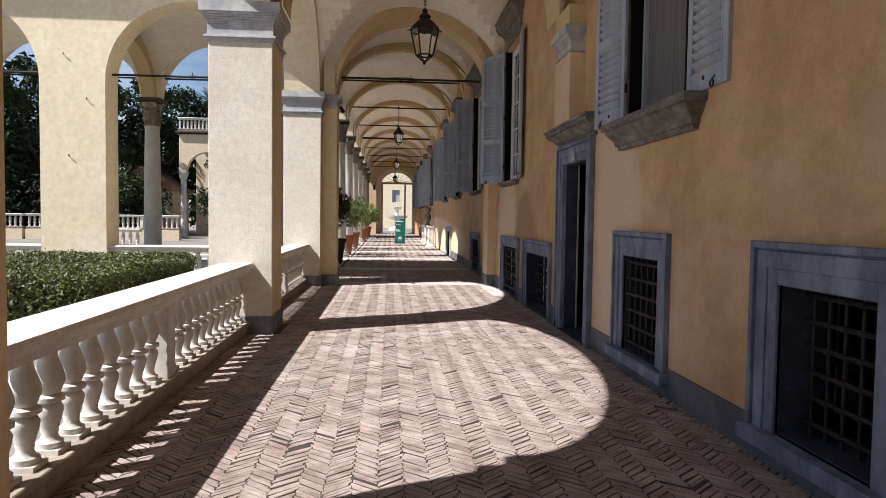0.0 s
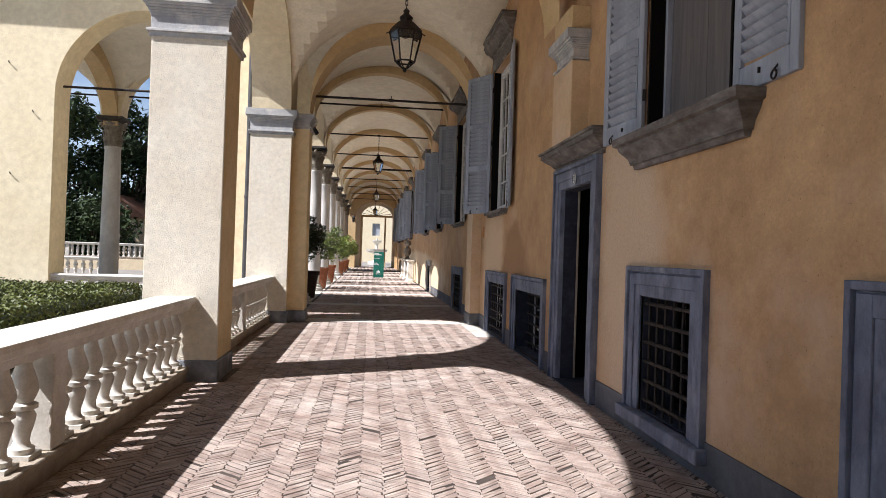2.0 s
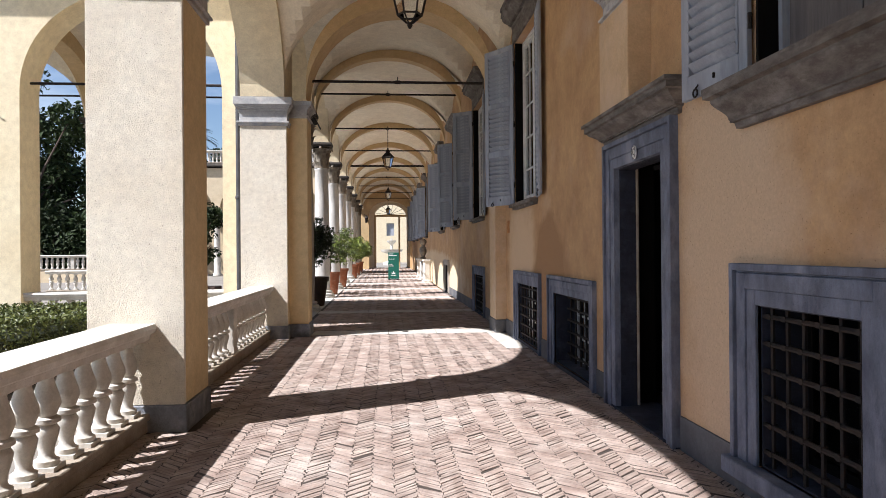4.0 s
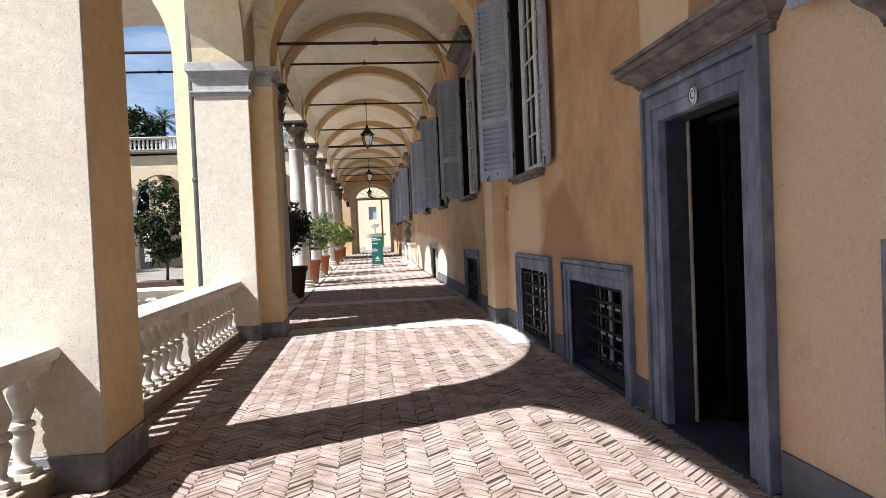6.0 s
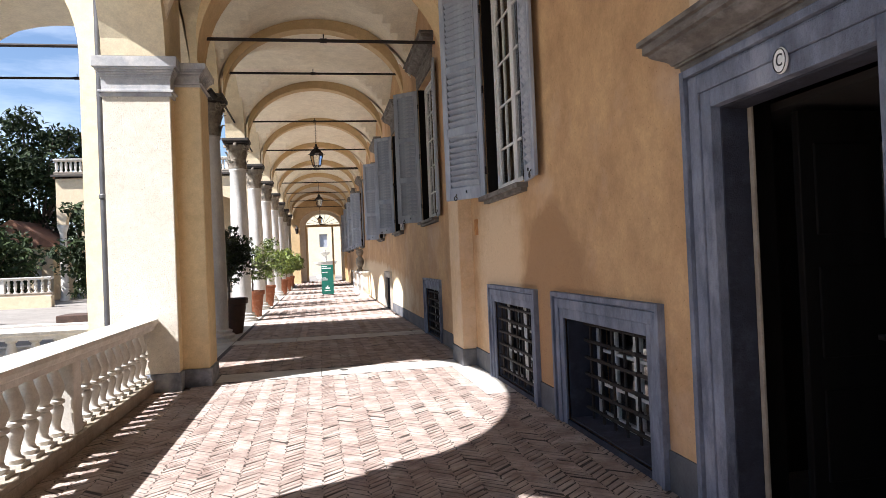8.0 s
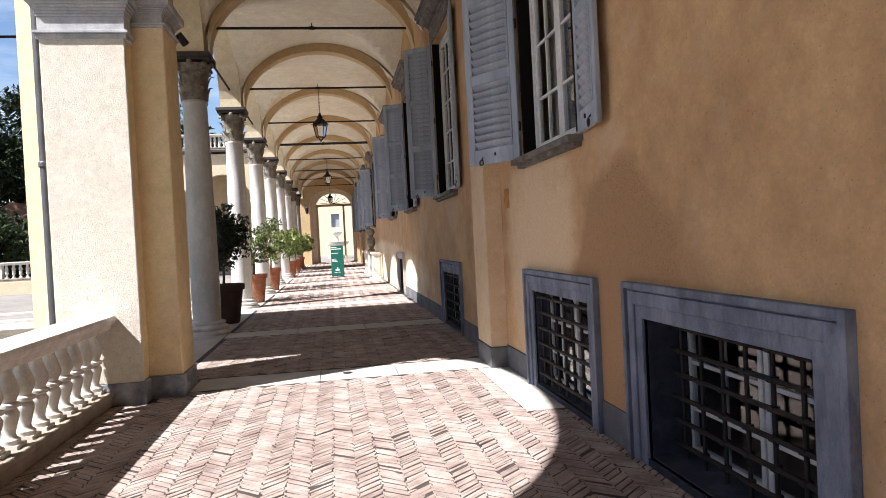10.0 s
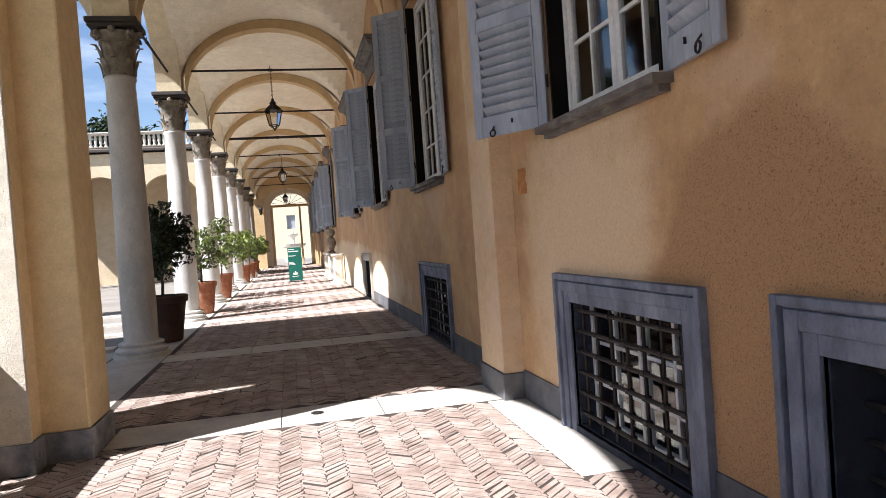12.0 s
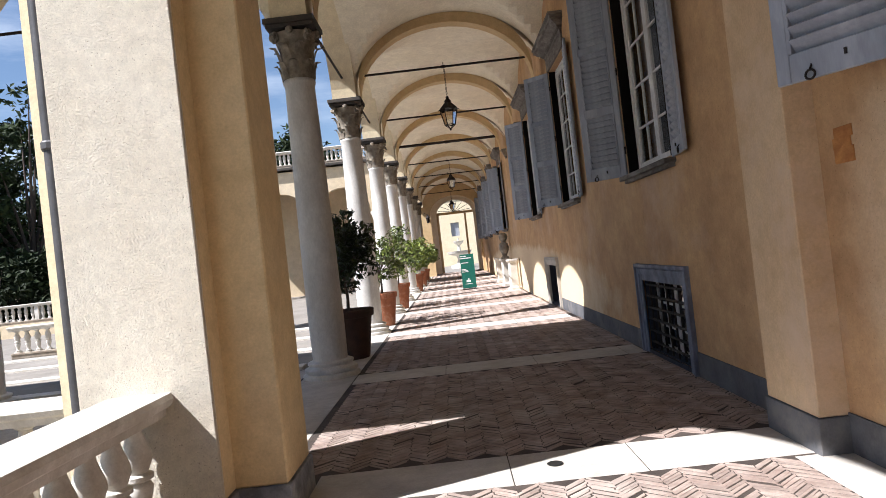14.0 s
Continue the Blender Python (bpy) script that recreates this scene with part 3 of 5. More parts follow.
BX = -2.20
balustrade(6.33, 11, BX, 2.33, 0, "weathered white marble balustrade between plastered piers")
balustrade(5.56, 10, BX, 9.46, 0, "weathered white marble balustrade between plastered piers")
balustrade(5.83, 10, BX, -4.30, 0, "weathered white marble balustrade between plastered piers")
balustrade(3.66, 12, -3.04, 15.86, 90, "low white marble balustrade in the side wing's arch", 0, -0.1)
balustrade(3.73, 12, -8.16, 15.86, 90, "low white marble balustrade in the side wing's arch", 0, -0.1)

# ---------------------------------------------------------------- columns
bmc = bmesh.new()
lathe(bmc, [(0.26, 0.24), (0.268, 0.8), (0.262, 1.9), (0.24, 3.3), (0.222, 4.25), (0.24, 4.28), (0.245, 4.31), (0.23, 4.34)], 28)
SHAFT = part("shaft", bmc, COLUMN, smooth=True)
bmc = bmesh.new()
lathe(bmc, [(0.37, 0.07), (0.395, 0.10), (0.395, 0.135), (0.36, 0.155), (0.325, 0.17), (0.325, 0.185), (0.345, 0.20), (0.345, 0.225), (0.30, 0.245)], 28)
lathe(bmc, [(0.425, -0.02), (0.43, 0.03), (0.42, 0.06), (0.38, 0.075)], 28)
BASE = part("base", bmc, COLUMN, smooth=True)
bmc = bmesh.new()
lathe(bmc, [(0.245, 4.13), (0.25, 4.30), (0.27, 4.55), (0.33, 4.72), (0.38, 4.80)], 24)
for ring, (n, z, r, h, w, lean) in enumerate(((8, 4.14, 0.245, 0.30, 0.10, 0.10), (8, 4.34, 0.25, 0.34, 0.10, 0.14))):
    for i in range(n):
        a = 2 * math.pi * (i + 0.5 * ring) / n
        c, s = math.cos(a), math.sin(a)
        prev = None
        for q in range(6):
            u = q / 5
            rr = r + 0.015 + lean * u * u + (0.02 if q == 5 else 0)
            zz = z + h * u - (0.06 if q == 5 else 0)
            ww = w * (1 - 0.55 * u * u)
            row = [bmc.verts.new((c * (rr + d) - s * o, s * (rr + d) + c * o, zz)) for o, d in ((-ww, 0.0), (0, 0.03), (ww, 0.0))]
            if prev:
                for j in range(2):
                    bmc.faces.new((prev[j], prev[j + 1], row[j + 1], row[j]))
            prev = row
for i in range(4):
    a = math.pi / 4 + math.pi / 2 * i
    c, s = math.cos(a), math.sin(a)
    for sgn in (-1, 1):
        for q in range(10):
            t = q / 10 * 1.6 * math.pi
            rad = 0.085 * (1 - 0.05 * q)
            p0 = Vector((c * (0.40 + rad * math.cos(t) * 0.6) - s * sgn * 0.03, s * (0.40 + rad * math.cos(t) * 0.6) + c * sgn * 0.03, 4.74 - 0.02 + rad * math.sin(t)))
            t2 = (q + 1) / 10 * 1.6 * math.pi
            rad2 = 0.085 * (1 - 0.05 * (q + 1))
            p1 = Vector((c * (0.40 + rad2 * math.cos(t2) * 0.6) - s * sgn * 0.03, s * (0.40 + rad2 * math.cos(t2) * 0.6) + c * sgn * 0.03, 4.74 - 0.02 + rad2 * math.sin(t2)))
            rod(bmc, p0, p1, 0.03, 5)
    m = math.pi / 2 * i
    lathe(bmc, [(0.02, -0.05), (0.06, -0.02), (0.06, 0.03), (0.02, 0.05)], 8, (math.cos(m) * 0.38, math.sin(m) * 0.38, 4.80))
for v in bmc.verts:
    v.co = Vector((v.co.x * 0.88, v.co.y * 0.88, v.co.z + 0.20))
CAP = part("capital", bmc, CAPITAL, smooth=True)
ABAC = part("abacus", boxes((-0.35, 0.35, -0.35, 0.35, 5.04, 5.10), (-0.375, 0.375, -0.375, 0.375, 5.10, 5.18)), SOOT, bevel=0.008)


def column(x, y, first):
    e = empty("column", x, y, 0)
    for ob, lab in ((SHAFT, "smooth grey marble shaft"), (BASE, ""), (CAP, "carved leaf capital, sooty grey stone"), (ABAC, "dark slate slab")):
        o = ob if first else ob.copy()
        if not first:
            scene.collection.objects.link(o)
        o.parent = e
        if lab:
            o["label"] = lab
    return tagged(e, "round grey marble column with carved leafy capital", "column", "loggia columns", "structure")


for i, (x, y) in enumerate([(COLX, y) for y in COLS] + [(x, WY) for x in WCOLS]):
    c = column(x, y, i == 0)
    c.scale = (1, 1, ZC / 5.18) if x > -3 else (0.97, 0.97, ZW / 5.18)

# ---------------------------------------------------------------- iron ties
ties = [((-1.36, 15.62, 4.88), (1.97, 15.62, 4.88)), ((-1.5, 9.06, 5.0), (2.02, 9.06, 5.0)), ((-1.5, 1.93, 5.0), (2.02, 1.93, 5.0))]
ties += [((-1.78, y, 5.88), (2.06, y, 5.88)) for y in COLS]
ties += [((-6.8, 15.94, 4.85), (-2.9, 15.94, 4.85)), ((-12.0, 15.94, 4.85), (-8.05, 15.94, 4.85)), ((-7.3, WY, 5.8), (-2.4, WY, 5.8)), ((-12.6, WY, 5.8), (-7.6, WY, 5.8))]
ties += [((COLX, a + 0.3, 5.8), (COLX, a + PITCH - 0.3, 5.8)) for a in COLS[:-1]]
for p, q in ties:
    bm = bmesh.new()
    p, q = Vector(p), Vector(q)
    d = (q - p).normalized()
    thick = 0.05 if abs(p.y - COLS[3]) < 0.1 else 0.026
    rod(bm, p, q, thick, 8)
    c = (p + q) / 2
    rod(bm, c - d * 0.05, c + d * 0.05, thick + 0.010, 8)
    rod(bm, c, c + Vector((0, 0, 0.10)), 0.008, 6)
    tie = tagged(part("tie_rod", bm, IRON), "black wrought-iron tie rod spanning the arch", "tie rod", "tie rods")


# ---------------------------------------------------------------- cellar windows with stone frames and gratings
def stone_frame(e, y0, y1, z0, z1, m, sill, x=XW, depth=0.055, back=0.10, deep=0.40, stone=None):
    """Three-fascia slate architrave round an opening, proud of the wall."""
    bm = bmesh.new()
    for o, i, d in ((0.0, 0.045, depth + 0.02), (0.045, 0.06, depth - 0.012), (0.06, m * 0.62, depth), (m * 0.62, m, depth - 0.014)):
        zb = z0 + (0.06 if sill else 0.0)
        for a, b, c, f in ((y0 + o, y0 + i, zb, z1 - o), (y1 - i, y1 - o, zb, z1 - o), (y0 + i, y1 - i, z1 - i, z1 - o)):
            box(bm, x - d, x + back, a, b, c, f)
    part("frame", bm, stone or SLATE, e, "pale stone surround" if stone else "weathered blue-grey slate surround", bevel=0.004)
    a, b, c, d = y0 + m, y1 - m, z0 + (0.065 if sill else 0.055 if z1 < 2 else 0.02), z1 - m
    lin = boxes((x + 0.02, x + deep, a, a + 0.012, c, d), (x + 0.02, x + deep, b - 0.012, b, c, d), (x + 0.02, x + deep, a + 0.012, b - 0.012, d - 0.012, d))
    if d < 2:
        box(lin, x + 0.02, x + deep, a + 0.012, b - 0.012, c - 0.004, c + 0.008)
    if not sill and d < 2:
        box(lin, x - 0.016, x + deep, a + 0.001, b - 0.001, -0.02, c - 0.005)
    part("reveal", lin, REVEAL, e, "reveal coloured near black for the shade of its recess")
    if sill:
        part("sill", boxes((x - 0.10, x + 0.36, y0 - 0.04, y1 + 0.04, z0 - 0.05, z0 + 0.06)), SLATE, e, "worn grey slate sill", bevel=0.008)


def grating(e, y0, y1, z0, z1, x, ny, nz):
    for i in range(ny):
        y = y0 + (y1 - y0) * (i + 0.5) / ny
        bm = bmesh.new()
        rod(bm, (x, y, z0), (x, y, z1), 0.015, 6)
        part("bar", bm, IRON, e)
    for i in range(nz):
        z = z0 + (z1 - z0) * (i + 0.6) / nz
        bm = bmesh.new()
        rod(bm, (x - 0.014, y0, z), (x - 0.014, y1, z), 0.016, 6)
        for k in range(ny):
            y = y0 + (y1 - y0) * (k + 0.5) / ny
            box(bm, x - 0.03, x + 0.02, y - 0.02, y + 0.02, z - 0.016, z + 0.016)
        part("crossbar", bm, IRON, e)


def sash(e, y0, y1, z0, z1, x, cols, rows, t=0.05, material=None):
    material = material or WHITEWOOD
    bm = boxes((x, x + 0.05, y0, y0 + t, z0, z1), (x, x + 0.05, y1 - t, y1, z0, z1), (x, x + 0.05, y0 + t, y1 - t, z0, z0 + t * 1.4), (x, x + 0.05, y0 + t, y1 - t, z1 - t, z1))
    part("sash", bm, material, e, "white painted wooden casement", bevel=0.004)
    bm = bmesh.new()
    for i in range(1, cols):
        y = y0 + (y1 - y0) * i / cols
        box(bm, x + 0.005, x + 0.04, y - 0.014, y + 0.014, z0 + t, z1 - t)
    for i in range(1, rows):
        z = z0 + (z1 - z0) * i / rows
        box(bm, x + 0.008, x + 0.038, y0 + t, y1 - t, z - 0.013, z + 0.013)
    if len(bm.verts):
        part("glazing_bars", bm, material, e)
    for i in range(cols):
        for j in range(rows):
            ya, yb = (y0 + t * 0.5) + (y1 - y0 - t) * i / cols, (y0 + t * 0.5) + (y1 - y0 - t) * (i + 1) / cols
            za, zb = z0 + t * 0.5 + (z1 - z0 - t) * j / rows, z0 + t * 0.5 + (z1 - z0 - t) * (j + 1) / rows
            o = part("pane", boxes((x + 0.020, x + 0.025, ya, yb, za, zb)), GLASS, e)
            o.visible_shadow = False


for k, (y0, y1, z0, z1, m) in enumerate(CELLARS):
    e = new("window_%d" % (k + 1))
    stone_frame(e, y0, y1, z0, z1, m, z0 > 0, depth=0.035)
    a, b, c, d = y0 + m, y1 - m, z0 + 0.06, z1 - m
    gx = 0.05 if k in (1, 3, 4) else 0.20
    grating(e, a, b, c, d, XW + gx, 6 if b - a < 1.2 else 7, 6)
    mid = (a + b) / 2
    if k >= 2:
        sash(e, a, mid - 0.01, c, d, XW + gx + 0.10, 2, 3, 0.04)
        sash(e, mid + 0.01, b, c, d, XW + gx + 0.10, 2, 3, 0.04)
    else:
        # sashes in near-black wood: the cellar's darkness as colour
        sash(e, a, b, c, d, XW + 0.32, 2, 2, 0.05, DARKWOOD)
    tagged(e, "low barred cellar window with grey slate surround", "window", "cellar windows", "structure")


# ---------------------------------------------------------------- doors
def moulded(bm, prof, y0, y1, z0, x=XW):
    """A moulding of outline (out, z), swept along the wall and returned at both ends."""
    rows = []
    for o, z in prof:
        rows.append([bm.verts.new(c) for c in ((x + 0.05, y0 - o, z0 + z), (x - o, y0 - o, z0 + z), (x - o, y1 + o, z0 + z), (x + 0.05, y1 + o, z0 + z))])
    for a, b in zip(rows, rows[1:]):
        for i in range(4):
            bm.faces.new((a[i], a[(i + 1) % 4], b[(i + 1) % 4], b[i]))
    bm.faces.new(rows[0][::-1])
    bm.faces.new(rows[-1])


def cyma(o0, o1, z0, z1, n=8):
    """An S-shaped stretch of outline from o0 out to o1."""
    return tuple((o0 + (o1 - o0) * (0.5 - 0.5 * math.cos(math.pi * i / n)), z0 + (z1 - z0) * i / n) for i in range(n + 1))


CORNICE = ((0.035, 0), (0.04, 0.045), (0.062, 0.048), (0.062, 0.062), (0.075, 0.064), *cyma(0.078, 0.175, 0.068, 0.155), (0.185, 0.158), (0.20, 0.165), (0.20, 0.215), (0.225, 0.22), (0.225, 0.25))
e = new("door_1")
stone_frame(e, 7.64, 9.32, 0.0, 2.66, 0.26, False, back=0.17, deep=0.18)
bm = bmesh.new()
moulded(bm, CORNICE, 7.60, 9.32, 2.66)
part("cornice", bm, WSTONE, e, "moulded grey stone door cornice", smooth=True)
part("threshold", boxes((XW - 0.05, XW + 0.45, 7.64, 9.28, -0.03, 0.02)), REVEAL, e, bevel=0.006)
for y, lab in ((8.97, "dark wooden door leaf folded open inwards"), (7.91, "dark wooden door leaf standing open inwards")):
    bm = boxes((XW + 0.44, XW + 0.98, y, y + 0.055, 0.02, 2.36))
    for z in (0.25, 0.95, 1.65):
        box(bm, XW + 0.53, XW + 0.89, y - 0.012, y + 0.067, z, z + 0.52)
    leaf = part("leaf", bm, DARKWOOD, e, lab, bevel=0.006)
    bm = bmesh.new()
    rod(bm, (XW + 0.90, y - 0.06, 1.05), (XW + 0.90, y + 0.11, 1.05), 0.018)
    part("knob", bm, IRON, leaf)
# dark lining added over the ochre reveal in place of shade
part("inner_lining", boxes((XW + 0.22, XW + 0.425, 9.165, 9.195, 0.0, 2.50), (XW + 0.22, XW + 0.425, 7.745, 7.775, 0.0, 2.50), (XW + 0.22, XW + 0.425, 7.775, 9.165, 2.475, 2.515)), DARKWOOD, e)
part("jamb", boxes((XW + 0.185, XW + 0.205, 9.02, 9.055, 0.03, 2.40)), PLINTH, e, "chipped pale brown door jamb", bevel=0.004)
tagged(e, "open dark doorway with moulded grey slate frame", "door", kind="structure")

bm = bmesh.new()
lathe(bm, [(0.072, 0), (0.075, 0.008), (0.07, 0.014)], 28)
plaque = part("number_plaque", bm, WHITE, smooth=True)
bm = bmesh.new()
for i in range(28):
    a, b = 2 * math.pi * i / 28, 2 * math.pi * (i + 1) / 28
    rod(bm, (0.066 * math.cos(a), 0.066 * math.sin(a), 0.014), (0.066 * math.cos(b), 0.066 * math.sin(b), 0.014), 0.004, 4)
part("rim", bm, BLACK, plaque, "thin black rim")
txt = bpy.data.curves.new("letter", "FONT")
txt.body, txt.size, txt.extrude, txt.align_x, txt.align_y = "C", 0.10, 0.002, "CENTER", "CENTER"
txt.materials.append(BLACK)
o = new("letter", txt)
o.parent, o.location = plaque, (0, 0, 0.015)
plaque.matrix_basis = Matrix.Translation((XW - 0.056, 8.43, 2.475)) @ Matrix(((0, 0, -1, 0), (-0.66, 0, 0, 0), (0, 0.85, 0, 0), (0, 0, 0, 1)))
tagged(plaque, "white enamel oval plaque with a black letter, on the door lintel", "plaque")

e = new("door_2")
stone_frame(e, 27.0, 28.95, 0.0, 1.24, 0.20, False, stone=PALE)
part("leaf", boxes((XW + 0.18, XW + 0.24, 27.15, 28.80, 0.0, 1.04)), DARKWOOD, e)
tagged(e, "small low dark cellar door in pale stone frame", "door", kind="structure")


# ---------------------------------------------------------------- upper windows with louvred shutters
def shutter_mesh_parts(e, hinge, tip, z0, z1, face, name="shutter"):
    """A louvred leaf standing open from the hinge (x, y) towards the tip."""
    w = math.hypot(tip[0] - hinge[0], tip[1] - hinge[1])
    ang = math.degrees(math.atan2(tip[1] - hinge[1], tip[0] - hinge[0]))
    h = z1 - z0
    s, t = 0.085, 0.04
    bm = boxes((0, s, 0, t, 0, h), (w - s, w, 0, t, 0, h))
    rails = [(0, 0.17), (0.88, 1.0), (h * 0.62, h * 0.62 + 0.10), (h - 0.10, h)]
    for a, b in rails:
        box(bm, s, w - s, 0.002, t - 0.002, a, b)
    o = part(name, bm, SHUTTER, e, bevel=0.005)
    o.matrix_basis = pose(hinge[0], hinge[1], z0, 0, 0, ang)
    bm = boxes((s + 0.02, w - s - 0.02, -0.052, 0.052, -0.005, 0.005))
    bmesh.ops.recalc_face_normals(bm, faces=bm.faces[:])
    slat = bpy.data.meshes.new("slat")
    bm.to_mesh(slat)
    bm.free()
    slat.materials.append(SHUTTER)
    for (_, a), (b, _) in zip(rails, rails[1:]):
        bm = boxes((s, s + 0.025, -0.006, t + 0.006, a, b), (w - s - 0.025, w - s, -0.006, t + 0.006, a, b))
        f = part("louvre_frame", bm, SHUTTER, o, bevel=0.003)
        n = max(3, round((b - a) / 0.083))
        for i in range(n):
            sl = new("slat", slat)
            sl.parent = o
            sl.matrix_basis = Matrix.Translation((0, t / 2, a + (b - a) * (i + 0.5) / n)) @ Matrix.Rotation(radians(52 * face), 4, "X")
    bm = bmesh.new()
    ry = 0.06 if face > 0 else -0.02
    for k in range(10):
        a, b = 2 * math.pi * k / 10, 2 * math.pi * (k + 1) / 10
        rod(bm, (w * 0.72 + 0.028 * math.cos(a), ry, 0.02 + 0.028 * math.sin(a)), (w * 0.72 + 0.028 * math.cos(b), ry, 0.02 + 0.028 * math.sin(b)), 0.007, 5)
    rod(bm, (w * 0.72, ry, 0.05), (w * 0.72, 0.02, 0.10), 0.006, 5)
    box(bm, w * 0.45, w * 0.45 + 0.012, -0.012, 0.052, 0.08, 0.115)
    part("ring_pull", bm, IRON, o, "black iron ring")
    bm = bmesh.new()
    for z in (0.35, h * 0.5, h - 0.35):
        rod(bm, (-0.005, 0.02, z - 0.05), (-0.005, 0.02, z + 0.05), 0.014, 6)
    part("hinges", bm, IRON, o)
    return o


def upper_window(name, y0, y1, z0, z1, far_tip, near_tip, big_sill, glazed):
    e = new(name)
    zs = z0 - 0.03
    x = XW - 0.02
    shutter_mesh_parts(e, (x, y1 + 0.03), far_tip, zs, z1, 1)
    shutter_mesh_parts(e, (x, y0 - 0.03), near_tip, zs, z1, -1)
    bm = bmesh.new()
    if big_sill:
        prof = ((0.045, -0.33), (0.055, -0.29), (0.075, -0.287), (0.075, -0.272), *cyma(0.08, 0.165, -0.268, -0.125, 10), (0.18, -0.12), (0.20, -0.112), (0.205, -0.045), (0.19, -0.04))
        moulded(bm, prof, y0 - 0.20, y1 + 0.14, z0)
        box(bm, XW + 0.055, XW + 0.4, y0 - 0.05, y1 + 0.05, z0 - 0.12, z0 - 0.04)
    else:
        box(bm, XW - 0.13, XW + 0.4, y0 - 0.10, y1 + 0.10, z0 - 0.09, z0 - 0.035)
        box(bm, XW - 0.07, XW + 0.05, y0 - 0.06, y1 + 0.06, z0 - 0.13, z0 - 0.09)
    part("sill", bm, WSTONE, e, "moulded brown-grey stone window sill", smooth=True)
    bm = bmesh.new()
    moulded(bm, tuple((o * 1.2, a * 1.3) for o, a in CORNICE), y0 - 0.08, y1 + 0.08, z1 + 0.28)
    box(bm, XW - 0.035, XW + 0.05, y0 - 0.12, y1 + 0.12, z1 + 0.02, z1 + 0.28)
    part("hood", bm, WSTONE, e, "moulded brown-grey stone hood", smooth=True)
    mid = (y0 + y1) / 2
    bm = boxes((XW + 0.12, XW + 0.22, y0, y0 + 0.06, z0, z1), (XW + 0.12, XW + 0.22, y1 - 0.06, y1, z0, z1), (XW + 0.12, XW + 0.22, y0 + 0.06, y1 - 0.06, z1 - 0.06, z1))
    # dark jamb linings: shade between shutter and casement put into colour
    for a, b in ((y0 - 0.002, y0 + 0.025), (y1 - 0.025, y1 + 0.002)):
        part("jamb", boxes((XW - 0.012, XW + 0.12, a, b, z0, z1)), DARKWOOD, e, "wooden jamb lining, near black for the shade behind the shutter")
    part("window_frame", bm, WHITEWOOD if glazed else SHUTTER, e, bevel=0.004)
    if glazed:
        sash(e, y0 + 0.06, mid - 0.003, z0 + 0.01, z1 - 0.06, XW + 0.14, 2, 5, 0.07)
        sash(e, mid + 0.003, y1 - 0.06, z0 + 0.01, z1 - 0.06, XW + 0.14, 2, 5, 0.07)
    else:
        for a, b in ((y0 + 0.06, mid - 0.004), (mid + 0.004, y1 - 0.06)):
            part("inner_blind", boxes((XW + 0.17, XW + 0.20, a, b, z0 + 0.01, z1 - 0.06)), BLIND, e, "dull grey inner wooden blind", bevel=0.004)
    tagged(e, "tall window with open grey louvred shutters", "window", "shuttered windows", "structure")


for k, (y0, y1, z0, z1) in enumerate(WINDOWS):
    far = (2.27, 7.27) if k == 0 else (1.94, y1 + 0.66) if k == 1 else (1.88, y1 + 0.42)
    near = (2.335, 4.32) if k == 0 else (2.26, y0 - 0.66)
    upper_window("window_%d" % (k + 6), y0, y1, z0, z1, far, near, k == 0, k > 0)


